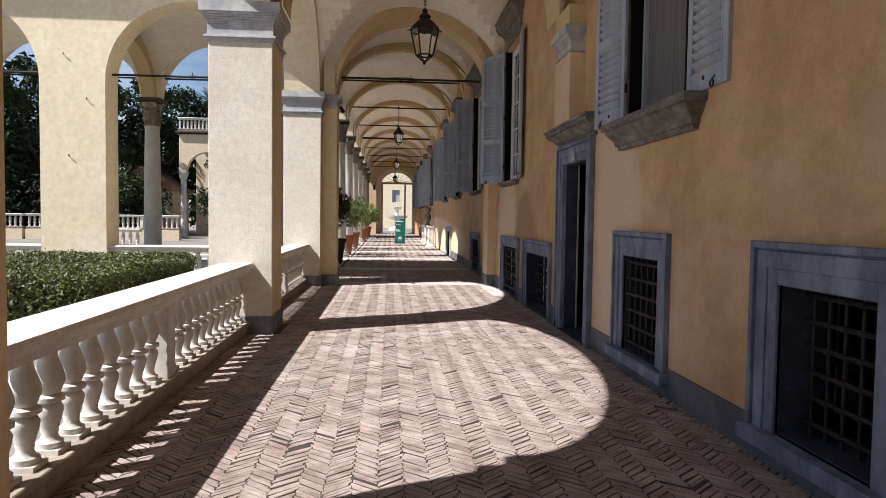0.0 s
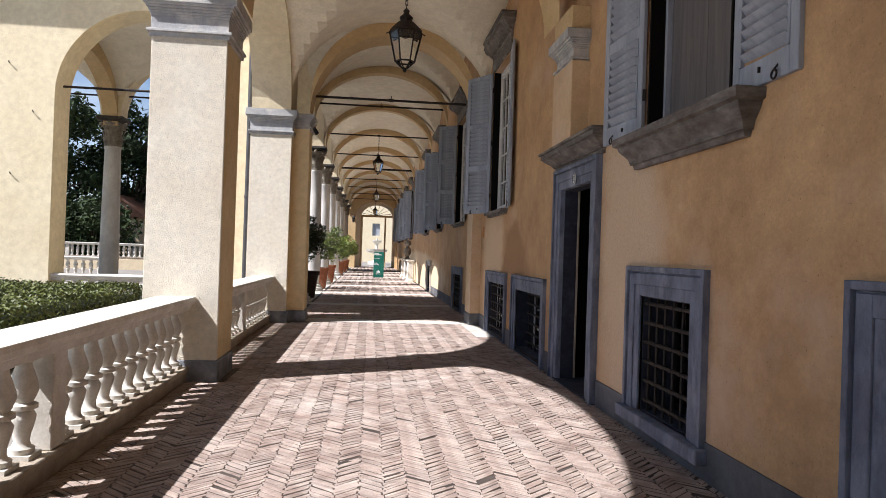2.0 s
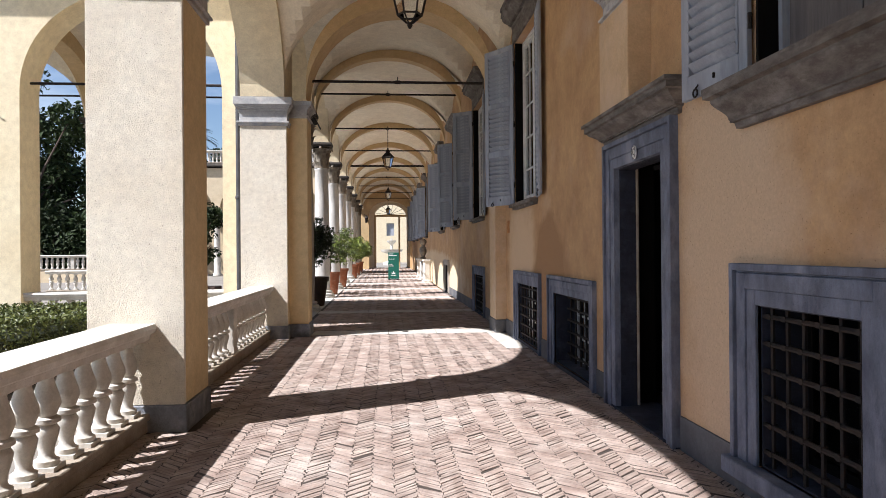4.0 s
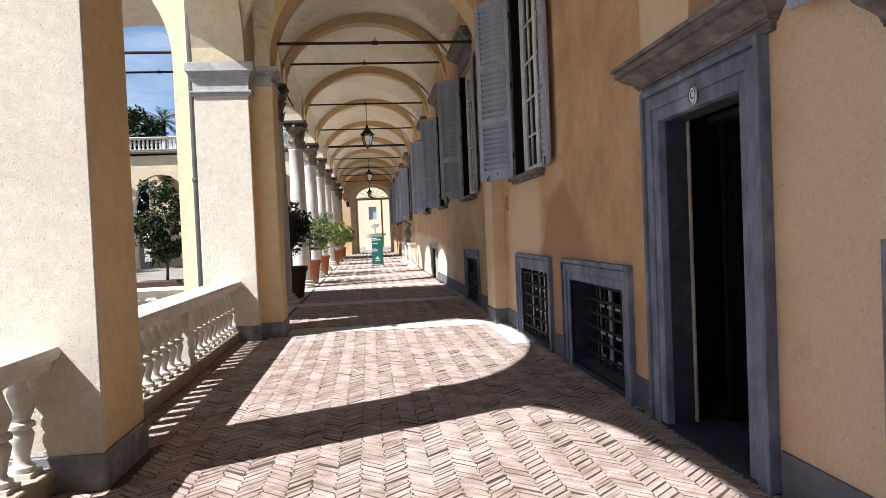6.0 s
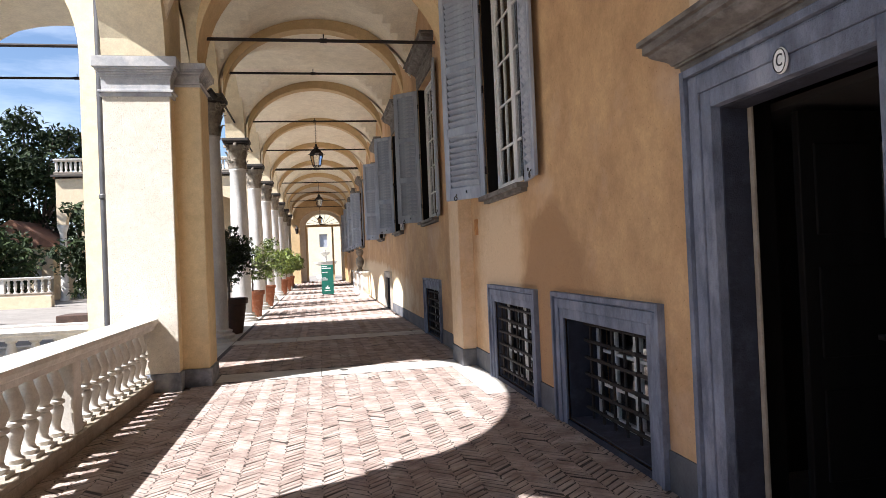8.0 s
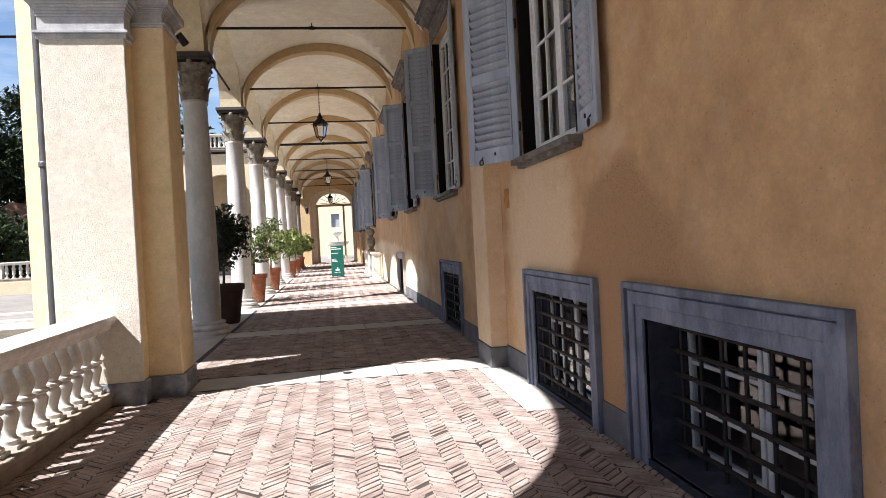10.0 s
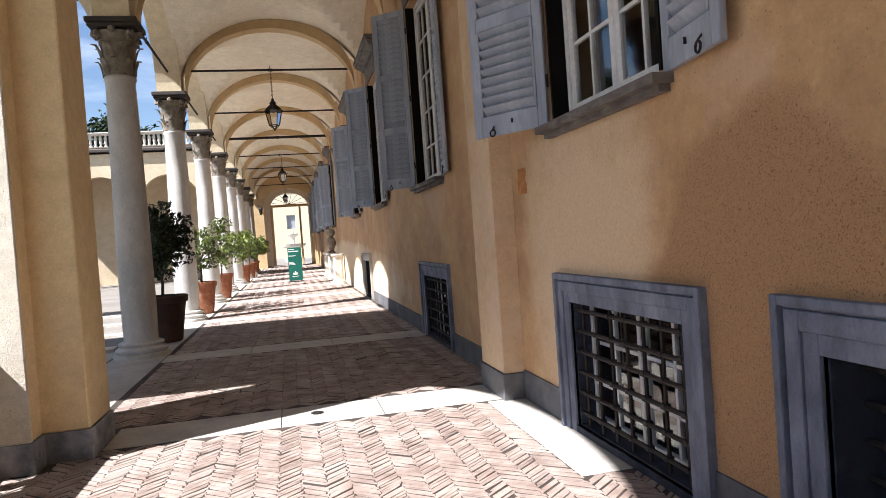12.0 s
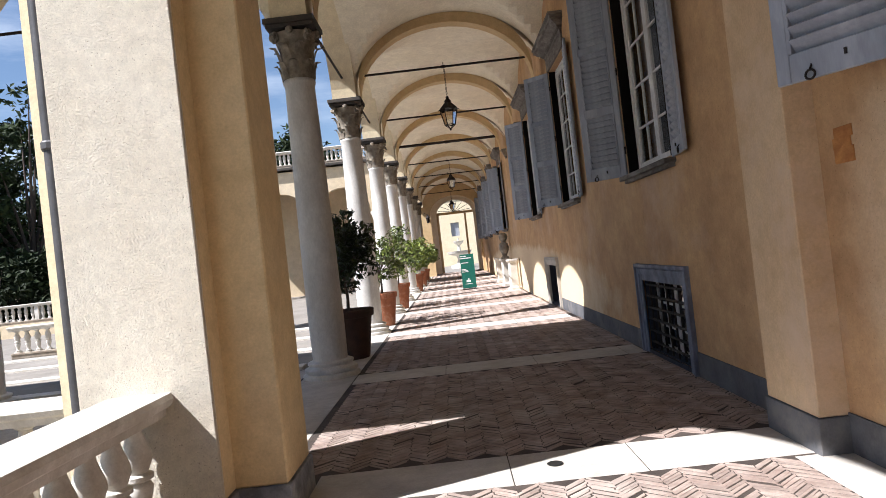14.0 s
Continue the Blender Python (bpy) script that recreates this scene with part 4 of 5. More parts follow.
# ---------------------------------------------------------------- lanterns
def lantern(x, y, z, ztop):
    e = empty("hanging_lantern", x, y, z)
    bm = bmesh.new()
    r0, r1, h = 0.12, 0.20, 0.36
    ring = [(math.cos(math.pi / 3 * i), math.sin(math.pi / 3 * i)) for i in range(6)]
    for (c, s), (c2, s2) in zip(ring, ring[1:] + ring[:1]):
        rod(bm, (r0 * c, r0 * s, 0.08), (r1 * c, r1 * s, 0.08 + h), 0.010, 5)
        rod(bm, (r0 * c, r0 * s, 0.08), (r0 * c2, r0 * s2, 0.08), 0.011, 5)
        rod(bm, (r1 * c, r1 * s, 0.08 + h), (r1 * c2, r1 * s2, 0.08 + h), 0.013, 5)
        rod(bm, (r0 * c, r0 * s, 0.08), (0.03 * c, 0.03 * s, 0.0), 0.008, 5)
        rod(bm, (r1 * c, r1 * s, 0.08 + h), (1.22 * r1 * c, 1.22 * r1 * s, 0.06 + h), 0.008, 5)
    lathe(bm, [(0.012, -0.05), (0.028, -0.02), (0.012, 0.01)], 8)
    part("cage", bm, IRON, e)
    bm = bmesh.new()
    lathe(bm, [(0.225, 0.44), (0.20, 0.47), (0.12, 0.55), (0.075, 0.585), (0.075, 0.61), (0.095, 0.62), (0.05, 0.66), (0.03, 0.69), (0.045, 0.71), (0.015, 0.74)], 6)
    part("cap", bm, IRON, e)
    bm = bmesh.new()
    for (c, s), (c2, s2) in zip(ring, ring[1:] + ring[:1]):
        q = [(r0 * 0.98 * c, r0 * 0.98 * s, 0.085), (r0 * 0.98 * c2, r0 * 0.98 * s2, 0.085), (r1 * 0.98 * c2, r1 * 0.98 * s2, 0.43), (r1 * 0.98 * c, r1 * 0.98 * s, 0.43)]
        bm.faces.new([bm.verts.new(p) for p in q])
    part("glass", bm, GLASS, e).visible_shadow = False
    bm = bmesh.new()
    zz, k = 0.73, 0
    while zz < ztop - z:
        d = Vector((0.018, 0, 0)) if k % 2 else Vector((0, 0.018, 0))
        for sg in (-1, 1):
            rod(bm, Vector((0, 0, zz)) + sg * d * 0.7, Vector((0, 0, zz + 0.06)) + sg * d * 0.7, 0.005, 4)
        rod(bm, Vector((0, 0, zz)) - d * 0.7, Vector((0, 0, zz)) + d * 0.7, 0.005, 4)
        rod(bm, Vector((0, 0, zz + 0.06)) - d * 0.7, Vector((0, 0, zz + 0.06)) + d * 0.7, 0.005, 4)
        zz, k = zz + 0.052, k + 1
    part("chain", bm, IRON, e)
    return tagged(e, "black iron lantern hanging on a chain", "lantern", "loggia lanterns")


lantern(0.30, 9.06, 3.82, 6.18)
lantern(0.15, COLS[1], 4.46, 5.86)
lantern(0.22, COLS[4], 4.56, 5.86)
lantern(0.28, COLS[7], 4.56, 5.86)
lantern(0.22, 1.93, 3.82, 6.20)


# ---------------------------------------------------------------- foliage
def leaf_cloud(name, pts, nrm, size, material, parent=None, seed=1, spread=0.9):
    rng = np.random.default_rng(seed)
    n = len(pts)
    d = nrm + spread * rng.normal(size=(n, 3))
    d /= np.linalg.norm(d, axis=1)[:, None]
    a = np.cross(d, rng.normal(size=(n, 3)))
    a /= np.linalg.norm(a, axis=1)[:, None] + 1e-9
    b = np.cross(d, a)
    s = size * rng.uniform(0.6, 1.3, n)[:, None]
    v = np.empty((n, 4, 3))
    v[:, 0], v[:, 2] = pts - a * s, pts + a * s
    v[:, 1], v[:, 3] = pts + b * s * 0.45 + d * s * 0.18, pts - b * s * 0.45 + d * s * 0.18
    k = np.arange(n)[:, None] * 4
    tris = np.concatenate([k + [0, 1, 2], k + [0, 2, 3]])
    me = bpy.data.meshes.new(name)
    me.from_pydata(v.reshape(-1, 3).tolist(), [], tris.tolist())
    me.materials.append(material)
    o = new(name, me)
    if parent:
        o.parent = parent
    return o


def limb(bm, pts, r0, r1, n=7):
    for i in range(len(pts) - 1):
        a, b = Vector(pts[i]), Vector(pts[i + 1])
        ra, rb = r0 + (r1 - r0) * i / (len(pts) - 1), r0 + (r1 - r0) * (i + 1) / (len(pts) - 1)
        m = (b - a).to_track_quat("Z", "Y").to_matrix()
        A = [bm.verts.new(a + m @ Vector((ra * math.cos(2 * math.pi * k / n), ra * math.sin(2 * math.pi * k / n), 0))) for k in range(n)]
        B = [bm.verts.new(b + m @ Vector((rb * math.cos(2 * math.pi * k / n), rb * math.sin(2 * math.pi * k / n), 0))) for k in range(n)]
        for k in range(n):
            bm.faces.new((A[k], A[(k + 1) % n], B[(k + 1) % n], B[k]))


def plant(e, seed, z0, trunk, crown_c, crown_r, clumps, per, leafsize, material, r0, clump_r):
    """Trunk and limbs reaching to leaf clumps scattered in an ellipsoid."""
    rng = np.random.default_rng(seed)
    c = np.array(crown_c)
    cs = []
    while len(cs) < clumps:
        p = rng.uniform(-1, 1, 3)
        if 0.25 < np.linalg.norm(p) < 1:
            cs.append(c + p * crown_r)
    bm = bmesh.new()
    top = Vector((c[0], c[1], z0 + trunk))
    limb(bm, [(0, 0, z0), (0.02, 0.01, z0 + trunk * 0.5), top], r0, r0 * 0.7)
    for p in cs[: min(len(cs), 26)]:
        midp = top.lerp(Vector(p), 0.5) + Vector((0, 0, 0.08 * crown_r[2]))
        limb(bm, [top, midp, Vector(p)], r0 * 0.4, r0 * 0.08, 5)
    part("trunk", bm, BARK, e, smooth=True)
    P, N = [], []
    for p in cs:
        q = rng.normal(size=(per, 3))
        q /= np.linalg.norm(q, axis=1)[:, None]
        rad = rng.uniform(0.3, 1.0, per)[:, None] ** 0.5
        P.append(p + q * rad * clump_r * rng.uniform(0.7, 1.3) * np.array([1, 1, 0.75]))
        N.append(q * 0.6 + np.array([0, 0, 0.7]))
    return leaf_cloud("crown", np.concatenate(P), np.concatenate(N), leafsize, material, e, seed)


def potted_tree(x, y, seed, pot_mat, pot_h, pot_r, h, label, leaf_mat, wide=1.35):
    e = empty("potted_citrus_tree", x, y, -0.01)
    bm = bmesh.new()
    lathe(bm, [(pot_r * 0.66, 0), (pot_r * 0.70, 0.05), (pot_r * 0.90, pot_h * 0.80), (pot_r * 0.92, pot_h * 0.84), (pot_r, pot_h * 0.85), (pot_r * 1.02, pot_h * 0.98), (pot_r * 0.98, pot_h), (pot_r * 0.88, pot_h), (pot_r * 0.86, pot_h * 0.90)], 24)
    part("pot", bm, pot_mat, e, smooth=True)
    bm = bmesh.new()
    lathe(bm, [(pot_r * 0.85, pot_h * 0.88), (pot_r * 0.80, pot_h * 0.93), (pot_r * 0.3, pot_h * 0.96)], 16)
    part("soil", bm, SOIL, e)
    r = (h - pot_h) * 0.40
    plant(e, seed, pot_h * 0.9, (h - pot_h) * 0.34, (0, 0, pot_h + (h - pot_h) * 0.56), np.array([r * wide, r * wide, r]), 60, 50, 0.058, leaf_mat, 0.032, 0.19)
    return tagged(e, label, "potted tree", "potted trees")


potted_tree(-2.07, 22.6, 3, DARKPOT, 0.86, 0.44, 2.65, "dark glossy shrub in a stained dark clay pot", SHRUB, 0.78)
for k, (y, x, h) in enumerate(((27.85, -2.02, 2.6), (33.0, -2.0, 2.5), (43.0, -1.95, 2.4), (48.1, -1.95, 2.5), (52.6, -1.95, 2.35))):
    potted_tree(x, y, 11 + k, TERRA, 0.84, 0.38, h, "leafy green citrus tree in a terracotta pot", LEAF, 1.65)

# hedge
rng = np.random.default_rng(5)
HX0, HX1, HY0, HY1, HZ = -12.6, -4.3, 9.2, 14.2, 0.66
e = empty("hedge", (HX0 + HX1) / 2, HY0, -0.06)
off = np.array([(HX0 + HX1) / 2, HY0, -0.06])
bm = boxes((HX0 - off[0] + 0.08, HX1 - off[0] - 0.08, 0.08, HY1 - HY0 - 0.08, 0, HZ - 0.04))
# core darker than the leaves: the hedge's inner shade as twig colour
part("core", bm, mat("shaded_twigs", (0.03, 0.04, 0.012), (0.015, 0.02, 0.008), scale=9, fine=60, bump=1.0), e)
n = 60000
P = np.column_stack([rng.uniform(-12.5, HX1, n), rng.uniform(HY0, HY1, n), np.full(n, HZ + 0.06)])
P[:, 2] += 0.05 * np.sin(P[:, 0] * 3.1) * np.sin(P[:, 1] * 2.7) + rng.normal(0, 0.035, n)
N = np.tile([0.0, -0.2, 1.0], (n, 1))
n2 = 16000
Q = np.column_stack([rng.uniform(-12.5, HX1, n2), HY0 + rng.normal(0, 0.04, n2), rng.uniform(0, HZ + 0.06, n2)])
n3 = 3500
R = np.column_stack([HX1 + rng.normal(0, 0.04, n3), rng.uniform(HY0, HY1, n3), rng.uniform(0, HZ + 0.06, n3)])
P = np.concatenate([P, Q, R]) - off
N = np.concatenate([N, np.tile([0, -1.0, 0.3], (n2, 1)), np.tile([1.0, 0, 0.3], (n3, 1))])
leaf_cloud("leaves", P, N, 0.034, HEDGE, e, 4, 0.8)
tagged(e, "clipped green box hedge beside the loggia", "hedge")

# small dark drain hole in the stone band
bm = bmesh.new()
lathe(bm, [(0.055, 0.0), (0.06, 0.006), (0.045, 0.007)], 14)
o = tagged(part("drain_hole", bm, BLACK), "small dark drain cap in the pale stone band", "drain")
o.location = (0.42, 15.80, 0.002)
# ---------------------------------------------------------------- information board
e = empty("information_board", 0.48, 39.85, 0.0)
e.scale = (0.80, 0.80, 0.87)
part("panel", boxes((-0.37, 0.37, -0.02, 0.02, 0.06, 1.74)), GREEN, e, bevel=0.004)
for w, z, d in ((-0.02, 1.62, 0.045), (0.22, 1.52, 0.05), (0.05, 1.30, 0.035), (-0.08, 0.98, 0.03), (0.0, 0.92, 0.03), (0.02, 0.86, 0.03)):
    part("lettering", boxes((-0.34, w, -0.026, -0.021, z, z + d)), WHITE, e, "white line of lettering too small to read")
part("emblem", boxes((-0.14, 0.10, -0.026, -0.021, 0.36, 0.46), (-0.05, 0.02, -0.026, -0.021, 0.46, 0.54), (-0.2, 0.16, -0.026, -0.021, 0.26, 0.29)), WHITE, e, "pale printed emblem")
part("foot", boxes((-0.40, 0.40, -0.25, 0.25, 0.0, 0.03), (-0.30, -0.26, -0.018, 0.018, 0.03, 0.10), (0.26, 0.30, -0.018, 0.018, 0.03, 0.10)), IRON, e, bevel=0.004)
tagged(e, "green information board with white lettering on a foot", "sign")


# ---------------------------------------------------------------- busts on pedestals
def bust(y, seed):
    bm = bmesh.new()
    lathe(bm, [(0.25, 0), (0.25, 0.10), (0.21, 0.13), (0.19, 0.16), (0.18, 1.02), (0.20, 1.05), (0.24, 1.10), (0.24, 1.16)], 16, square=range(8))
    ped = tagged(part("pedestal", bm, MARBLE, bevel=0.004), "white stone pedestal against the wall", "pedestal", "pedestals")
    ped.location = (2.10, y, -0.01)
    bm = bmesh.new()
    lathe(bm, [(0.11, 0), (0.11, 0.06), (0.065, 0.09), (0.075, 0.13), (0.15, 0.19), (0.21, 0.30), (0.235, 0.40), (0.215, 0.47), (0.13, 0.53), (0.075, 0.56), (0.065, 0.64)], 20)
    for v in bm.verts:
        if v.co.z > 0.14:
            v.co.x *= 0.62 if v.co.z < 0.5 else 0.95
            v.co.y *= 1.15 if v.co.z < 0.5 else 1.0
            v.co += Vector((v.co.x, v.co.y, 0)) * 0.16 * noise.noise(v.co * 9 + Vector((seed, 0, 0)))
    lathe(bm, [(0.045, 0.60), (0.085, 0.64), (0.105, 0.70), (0.115, 0.77), (0.105, 0.84), (0.07, 0.89), (0.02, 0.91)], 18)
    for v in bm.verts:
        if v.co.z > 0.64 and v.co.xy.length > 0.0651:
            hair = max(0.0, v.co.x + 0.02) + max(0.0, v.co.z - 0.80) * 0.5
            v.co.y *= 0.88
            v.co += Vector((v.co.x, v.co.y, 0)) * (0.10 + 2.2 * hair * abs(noise.noise(v.co * 24)))
    b = tagged(part("bust", bm, CAPITAL, smooth=True), "weathered stone bust on a white pedestal", "statue", "busts")
    b.location = (2.10, y, 1.15)
    b.scale = (1.45, 1.45, 1.2)


bust(39.5, 1)
for y in (36.2, 43.2):
    o = copy_thing(bpy.data.objects["pedestal"], pose(2.10, y, -0.01))

# ---------------------------------------------------------------- downpipe on the pier, wall lamp, patch
e = empty("downpipe", -2.63, 15.10, 0.0)
bm = bmesh.new()
rod(bm, (0, 0, 0.0), (0, 0, 6.6), 0.05, 14)
part("pipe", bm, LEAD, e, smooth=True)
for z in (0.6, 2.6, 4.3, 6.0):
    bm = bmesh.new()
    lathe(bm, [(0.058, -0.03), (0.064, -0.02), (0.064, 0.02), (0.058, 0.03)], 14, (0, 0, z))
    box(bm, -0.012, 0.012, 0.04, 0.10, z - 0.012, z + 0.012)
    part("bracket", bm, LEAD, e)
tagged(e, "round grey metal downpipe beside the pier", "downpipe")
e = empty("wall_lamp", -1.62, YN - 0.24, 4.1)
bm = bmesh.new()
lathe(bm, [(0.10, 0), (0.17, 0.40), (0.20, 0.42), (0.05, 0.58), (0.02, 0.66)], 6)
part("cage", bm, IRON, e)
bm = bmesh.new()
rod(bm, (0, 0, 0.64), (-0.25, 0.25, 0.80), 0.015)
part("arm", bm, IRON, e)
tagged(e, "black iron wall lamp on a bracket", "lamp")
bm = boxes((-0.008, 0.008, -0.10, 0.09, -0.17, -0.02), (-0.006, 0.008, -0.08, 0.10, -0.03, 0.08), (-0.007, 0.008, -0.10, 0.08, 0.07, 0.18))
o = tagged(part("repair_patch", bm, RUST, bevel=0.004), "rust-coloured bare patch in the wall plaster", "patch")
o.matrix_basis = Matrix.Translation((XW, 15.09, 2.03)) @ Matrix.Diagonal((1, 1.1, 0.66, 1))

e = empty("spotlight", -1.36, 15.99, 4.18)
bm = bmesh.new()
rod(bm, (-0.05, -0.10, 0.0), (0.0, 0.0, 0.03), 0.012, 8)
part("bracket", bm, IRON, e)
bm = bmesh.new()
rod(bm, (-0.03, -0.02, 0.06), (0.05, 0.05, -0.05), 0.048, 14)
part("housing", bm, BLACK, e, bevel=0.004)
tagged(e, "small black spotlight on the pier's inner corner", "spotlight")
e = empty("fuse_box", 4.02, 9.93, 1.62)
part("box", boxes((-0.27, 0.27, 0, 0.07, 0, 0.72)), WHITEWOOD, e, bevel=0.012)
bm = bmesh.new()
for o in (0.0, 0.05):
    pts = [(0.16 + o, 0.03, 0.0), (0.15 + o, 0.03, -0.08), (0.08 + o, 0.03, -0.14), (-0.1, 0.03, -0.15 - o)]
    for a, c in zip(pts, pts[1:]):
        rod(bm, a, c, 0.014, 6)
part("cable", bm, WHITEWOOD, e)
tagged(e, "pale grey fuse box with cables on the inner wall", "fuse box")

# small iron hooks on the wing wall
for x, z in ((-7.6, 5.2), (-7.1, 4.2), (-7.5, 2.9)):
    bm = bmesh.new()
    rod(bm, (0, 0, 0), (0, -0.055, 0.015), 0.010, 6)
    rod(bm, (0, -0.055, 0.015), (0.01, -0.065, 0.04), 0.010, 6)
    o = tagged(part("wall_hook", bm, IRON), "small iron hook in the yellow wall", "hook", "wall hooks")
    o.location = (x, 15.59, z)

# ---------------------------------------------------------------- court: far portico, balustrades, trees, facade
FY = 50.0
e = new("far_portico")
bm = bmesh.new()
xs = [-15.2 + 3.65 * i for i in range(4)]
for a, b in zip(xs, xs[1:]):
    arch_block(bm, a + 0.25, b - 0.25, 4.6, 1.55, 7.5, FY, FY + 0.5, along_x, 18)
for a in xs:
    box(bm, a - 0.25, a + 0.25, FY, FY + 0.5, 4.6, 7.5)
box(bm, xs[-1] + 0.25, -2.9, FY, FY + 0.5, -0.05, 7.5)
part("wall", bm, PEACH, e)
part("cornice", boxes((xs[0] - 0.45, -2.8, FY - 0.25, FY + 0.6, 7.5, 7.62)), SOOT, e, "dark roof edge")
part("back_wall", boxes((xs[0] - 0.3, -2.8, FY + 4.5, FY + 4.8, -0.05, 7.5)), PEACH, e)
part("roof", boxes((xs[0] - 0.4, -2.8, FY, FY + 5.0, 7.4, 7.52)), ROOF, e)
for a in xs:
    bm = bmesh.new()
    lathe(bm, [(0.30, 0), (0.30, 0.12), (0.24, 0.2), (0.21, 1.5), (0.19, 4.1), (0.22, 4.2), (0.32, 4.5), (0.34, 4.6)], 14, (a, FY + 0.25, -0.02))
    part("column", bm, MARBLE, e, smooth=True)
tagged(e, "yellow portico with arches and a roof balustrade across the court", "building")
balustrade(12.6, 9, xs[0] - 0.3 + 12.6, FY, 90, "white roof balustrade on the far portico", 4, 7.62, "far balustrades")
for x in (-13.3, -22.7):
    set_in("wall_court_edge", boxes((x - 9.2, x, 42.8, 43.2, -0.2, 0.56)), PEACH, "low plastered wall at the edge of the court", "wall", bevel=0.01)
    balustrade(9.2, 7, x, 43.0, 90, "white balustrade on a low wall at the court's edge", 3, 0.55, "far balustrades")
balustrade(2.2, 7, -11.4, 31.0, 90, "white balustrade at the edge of the court", 0, -0.05, "far balustrades")

for k, (x, y, h, w, lab) in enumerate(((-24.5, 50, 14.5, 6.4, "large dark evergreen tree beyond the court"), (-33, 46, 13, 6.0, "broad dark evergreen tree beyond the court"), (-19.5, 58, 13.5, 5.2, "tall dark evergreen tree behind the portico"),
                                      (-42, 52, 15, 7, "large dark evergreen tree beyond the court"), (-30, 60, 15, 7, "large dark evergreen tree beyond the court"), (-12, 64, 13.0, 5.0, "dark evergreen tree behind the portico"),
                                      (-52, 48, 15, 7, "large dark evergreen tree beyond the court"), (-37, 38, 10.5, 5, "dark evergreen tree at the court's edge"))):
    e = empty("tree", x, y, -0.06)
    plant(e, 40 + k, 0, h * 0.22, (0, 0, h * 0.56), np.array([w * 0.85, w * 0.85, h * 0.40]), 80, 115, 0.24, DARKLEAF, 0.34, 1.15)
    tagged(e, lab, "tree", "trees")
for k, (x, y) in enumerate(((-20.3, 46.5), (-17.9, 46.4), (-19.0, 49.2), (-22.8, 49.0), (-24, 45.7), (-28.5, 47), (-33, 44.5), (-38, 45), (-44, 43), (-50, 41), (-22, 52))):
    e = empty("shrub", x, y, -0.06)
    plant(e, 90 + k, 0, 0.8, (0, 0, 2.3), np.array([2.6, 2.0, 2.2]), 46, 60, 0.20, DARKLEAF, 0.12, 0.9)
    tagged(e, "dense dark evergreen shrub behind the far balustrade", "shrub", "shrubs")
for k, (x, y) in enumerate(((-26, 66), (-34, 64), (-42, 62), (-50, 60), (-58, 56), (-64, 48), (-17, 72), (-68, 38))):
    e = empty("shrub", x, y, -0.06)
    plant(e, 120 + k, 0, 1.0, (0, 0, 3.6), np.array([5.2, 3.0, 3.6]), 60, 60, 0.34, DARKLEAF, 0.2, 1.6)
    tagged(e, "tall dense dark evergreen thicket beyond the court", "shrub", "thicket")
e = empty("boxed_tree", -7.5, 30.2, -0.06)
part("planter", boxes((-0.95, 0.85, -0.55, 0.55, 0, 0.30)), DARKPOT, e, bevel=0.02)
plant(e, 77, 0.28, 1.2, (0, 0, 2.5), np.array([1.0, 0.95, 1.75]), 46, 60, 0.11, DARKLEAF, 0.06, 0.36)
tagged(e, "dark leafy tree in a low planter in the court", "potted tree")
e = empty("palm_tree", -17.5, 66, -0.06)
bm = bmesh.new()
limb(bm, [(0, 0, 0), (0.1, 0, 5), (0, 0, 12.5)], 0.28, 0.2, 9)
part("trunk", bm, BARK, e, smooth=True)
rr = random.Random(8)
bm = bmesh.new()
for i in range(34):
    a, el = rr.uniform(0, 6.28), rr.uniform(-0.4, 1.3)
    pts = []
    for q in range(7):
        u = q / 6
        L = 2.2 * u
        pts.append(Vector((math.cos(a) * L * math.cos(el), math.sin(a) * L * math.cos(el), 12.5 + L * math.sin(el) - 0.9 * u * u)))
    side = Vector((-math.sin(a), math.cos(a), 0))
    for q in range(6):
        w = 0.30 * math.sin(math.pi * (q + 0.6) / 7)
        for sg in (-1, 1):
            for j in range(3):
                p = pts[q].lerp(pts[q + 1], j / 3)
                tipv = p + side * sg * w + (pts[q + 1] - pts[q]) * 0.6 - Vector((0, 0, 0.08))
                bm.faces.new([bm.verts.new(c) for c in (p, p + (pts[q + 1] - pts[q]) * 0.22, tipv)])
part("crown", bm, DARKLEAF, e)
tagged(e, "palm tree rising behind the far portico", "tree")

# small pink house among the trees
e = new("garden_house")
bm = bmesh.new()
gh = [(-19.6, -18.9, 1.0, 2.3), (-18.0, -17.5, 0.4, 2.0)]
pierced_wall(bm, -21.5, -16.8, -0.1, 3.4, gh, lambda s, d, z: (s, 53 + d, z), 0.3)
box(bm, -21.5, -21.2, 53.3, 57, -0.1, 3.4)
box(bm, -17.1, -16.8, 53.3, 57, -0.1, 3.4)
part("wall", bm, PEACH, e)
for a, c, d, z in gh:
    part("window", boxes((a, c, 53.15, 53.2, d, z)), WHITEWOOD, e)
bm = bmesh.new()
gable = [bm.verts.new(v) for v in ((-21.9, 52.6, 3.4), (-16.4, 52.6, 3.4), (-19.1, 52.6, 5.2), (-21.9, 57.4, 3.4), (-16.4, 57.4, 3.4), (-19.1, 57.4, 5.2))]
for f in ((0, 1, 2), (5, 4, 3), (0, 3, 4, 1), (1, 4, 5, 2), (2, 5, 3, 0)):
    bm.faces.new([gable[i] for i in f])
part("roof", bm, ROOF, e)
tagged(e, "small pink plastered garden house among dark trees", "building")

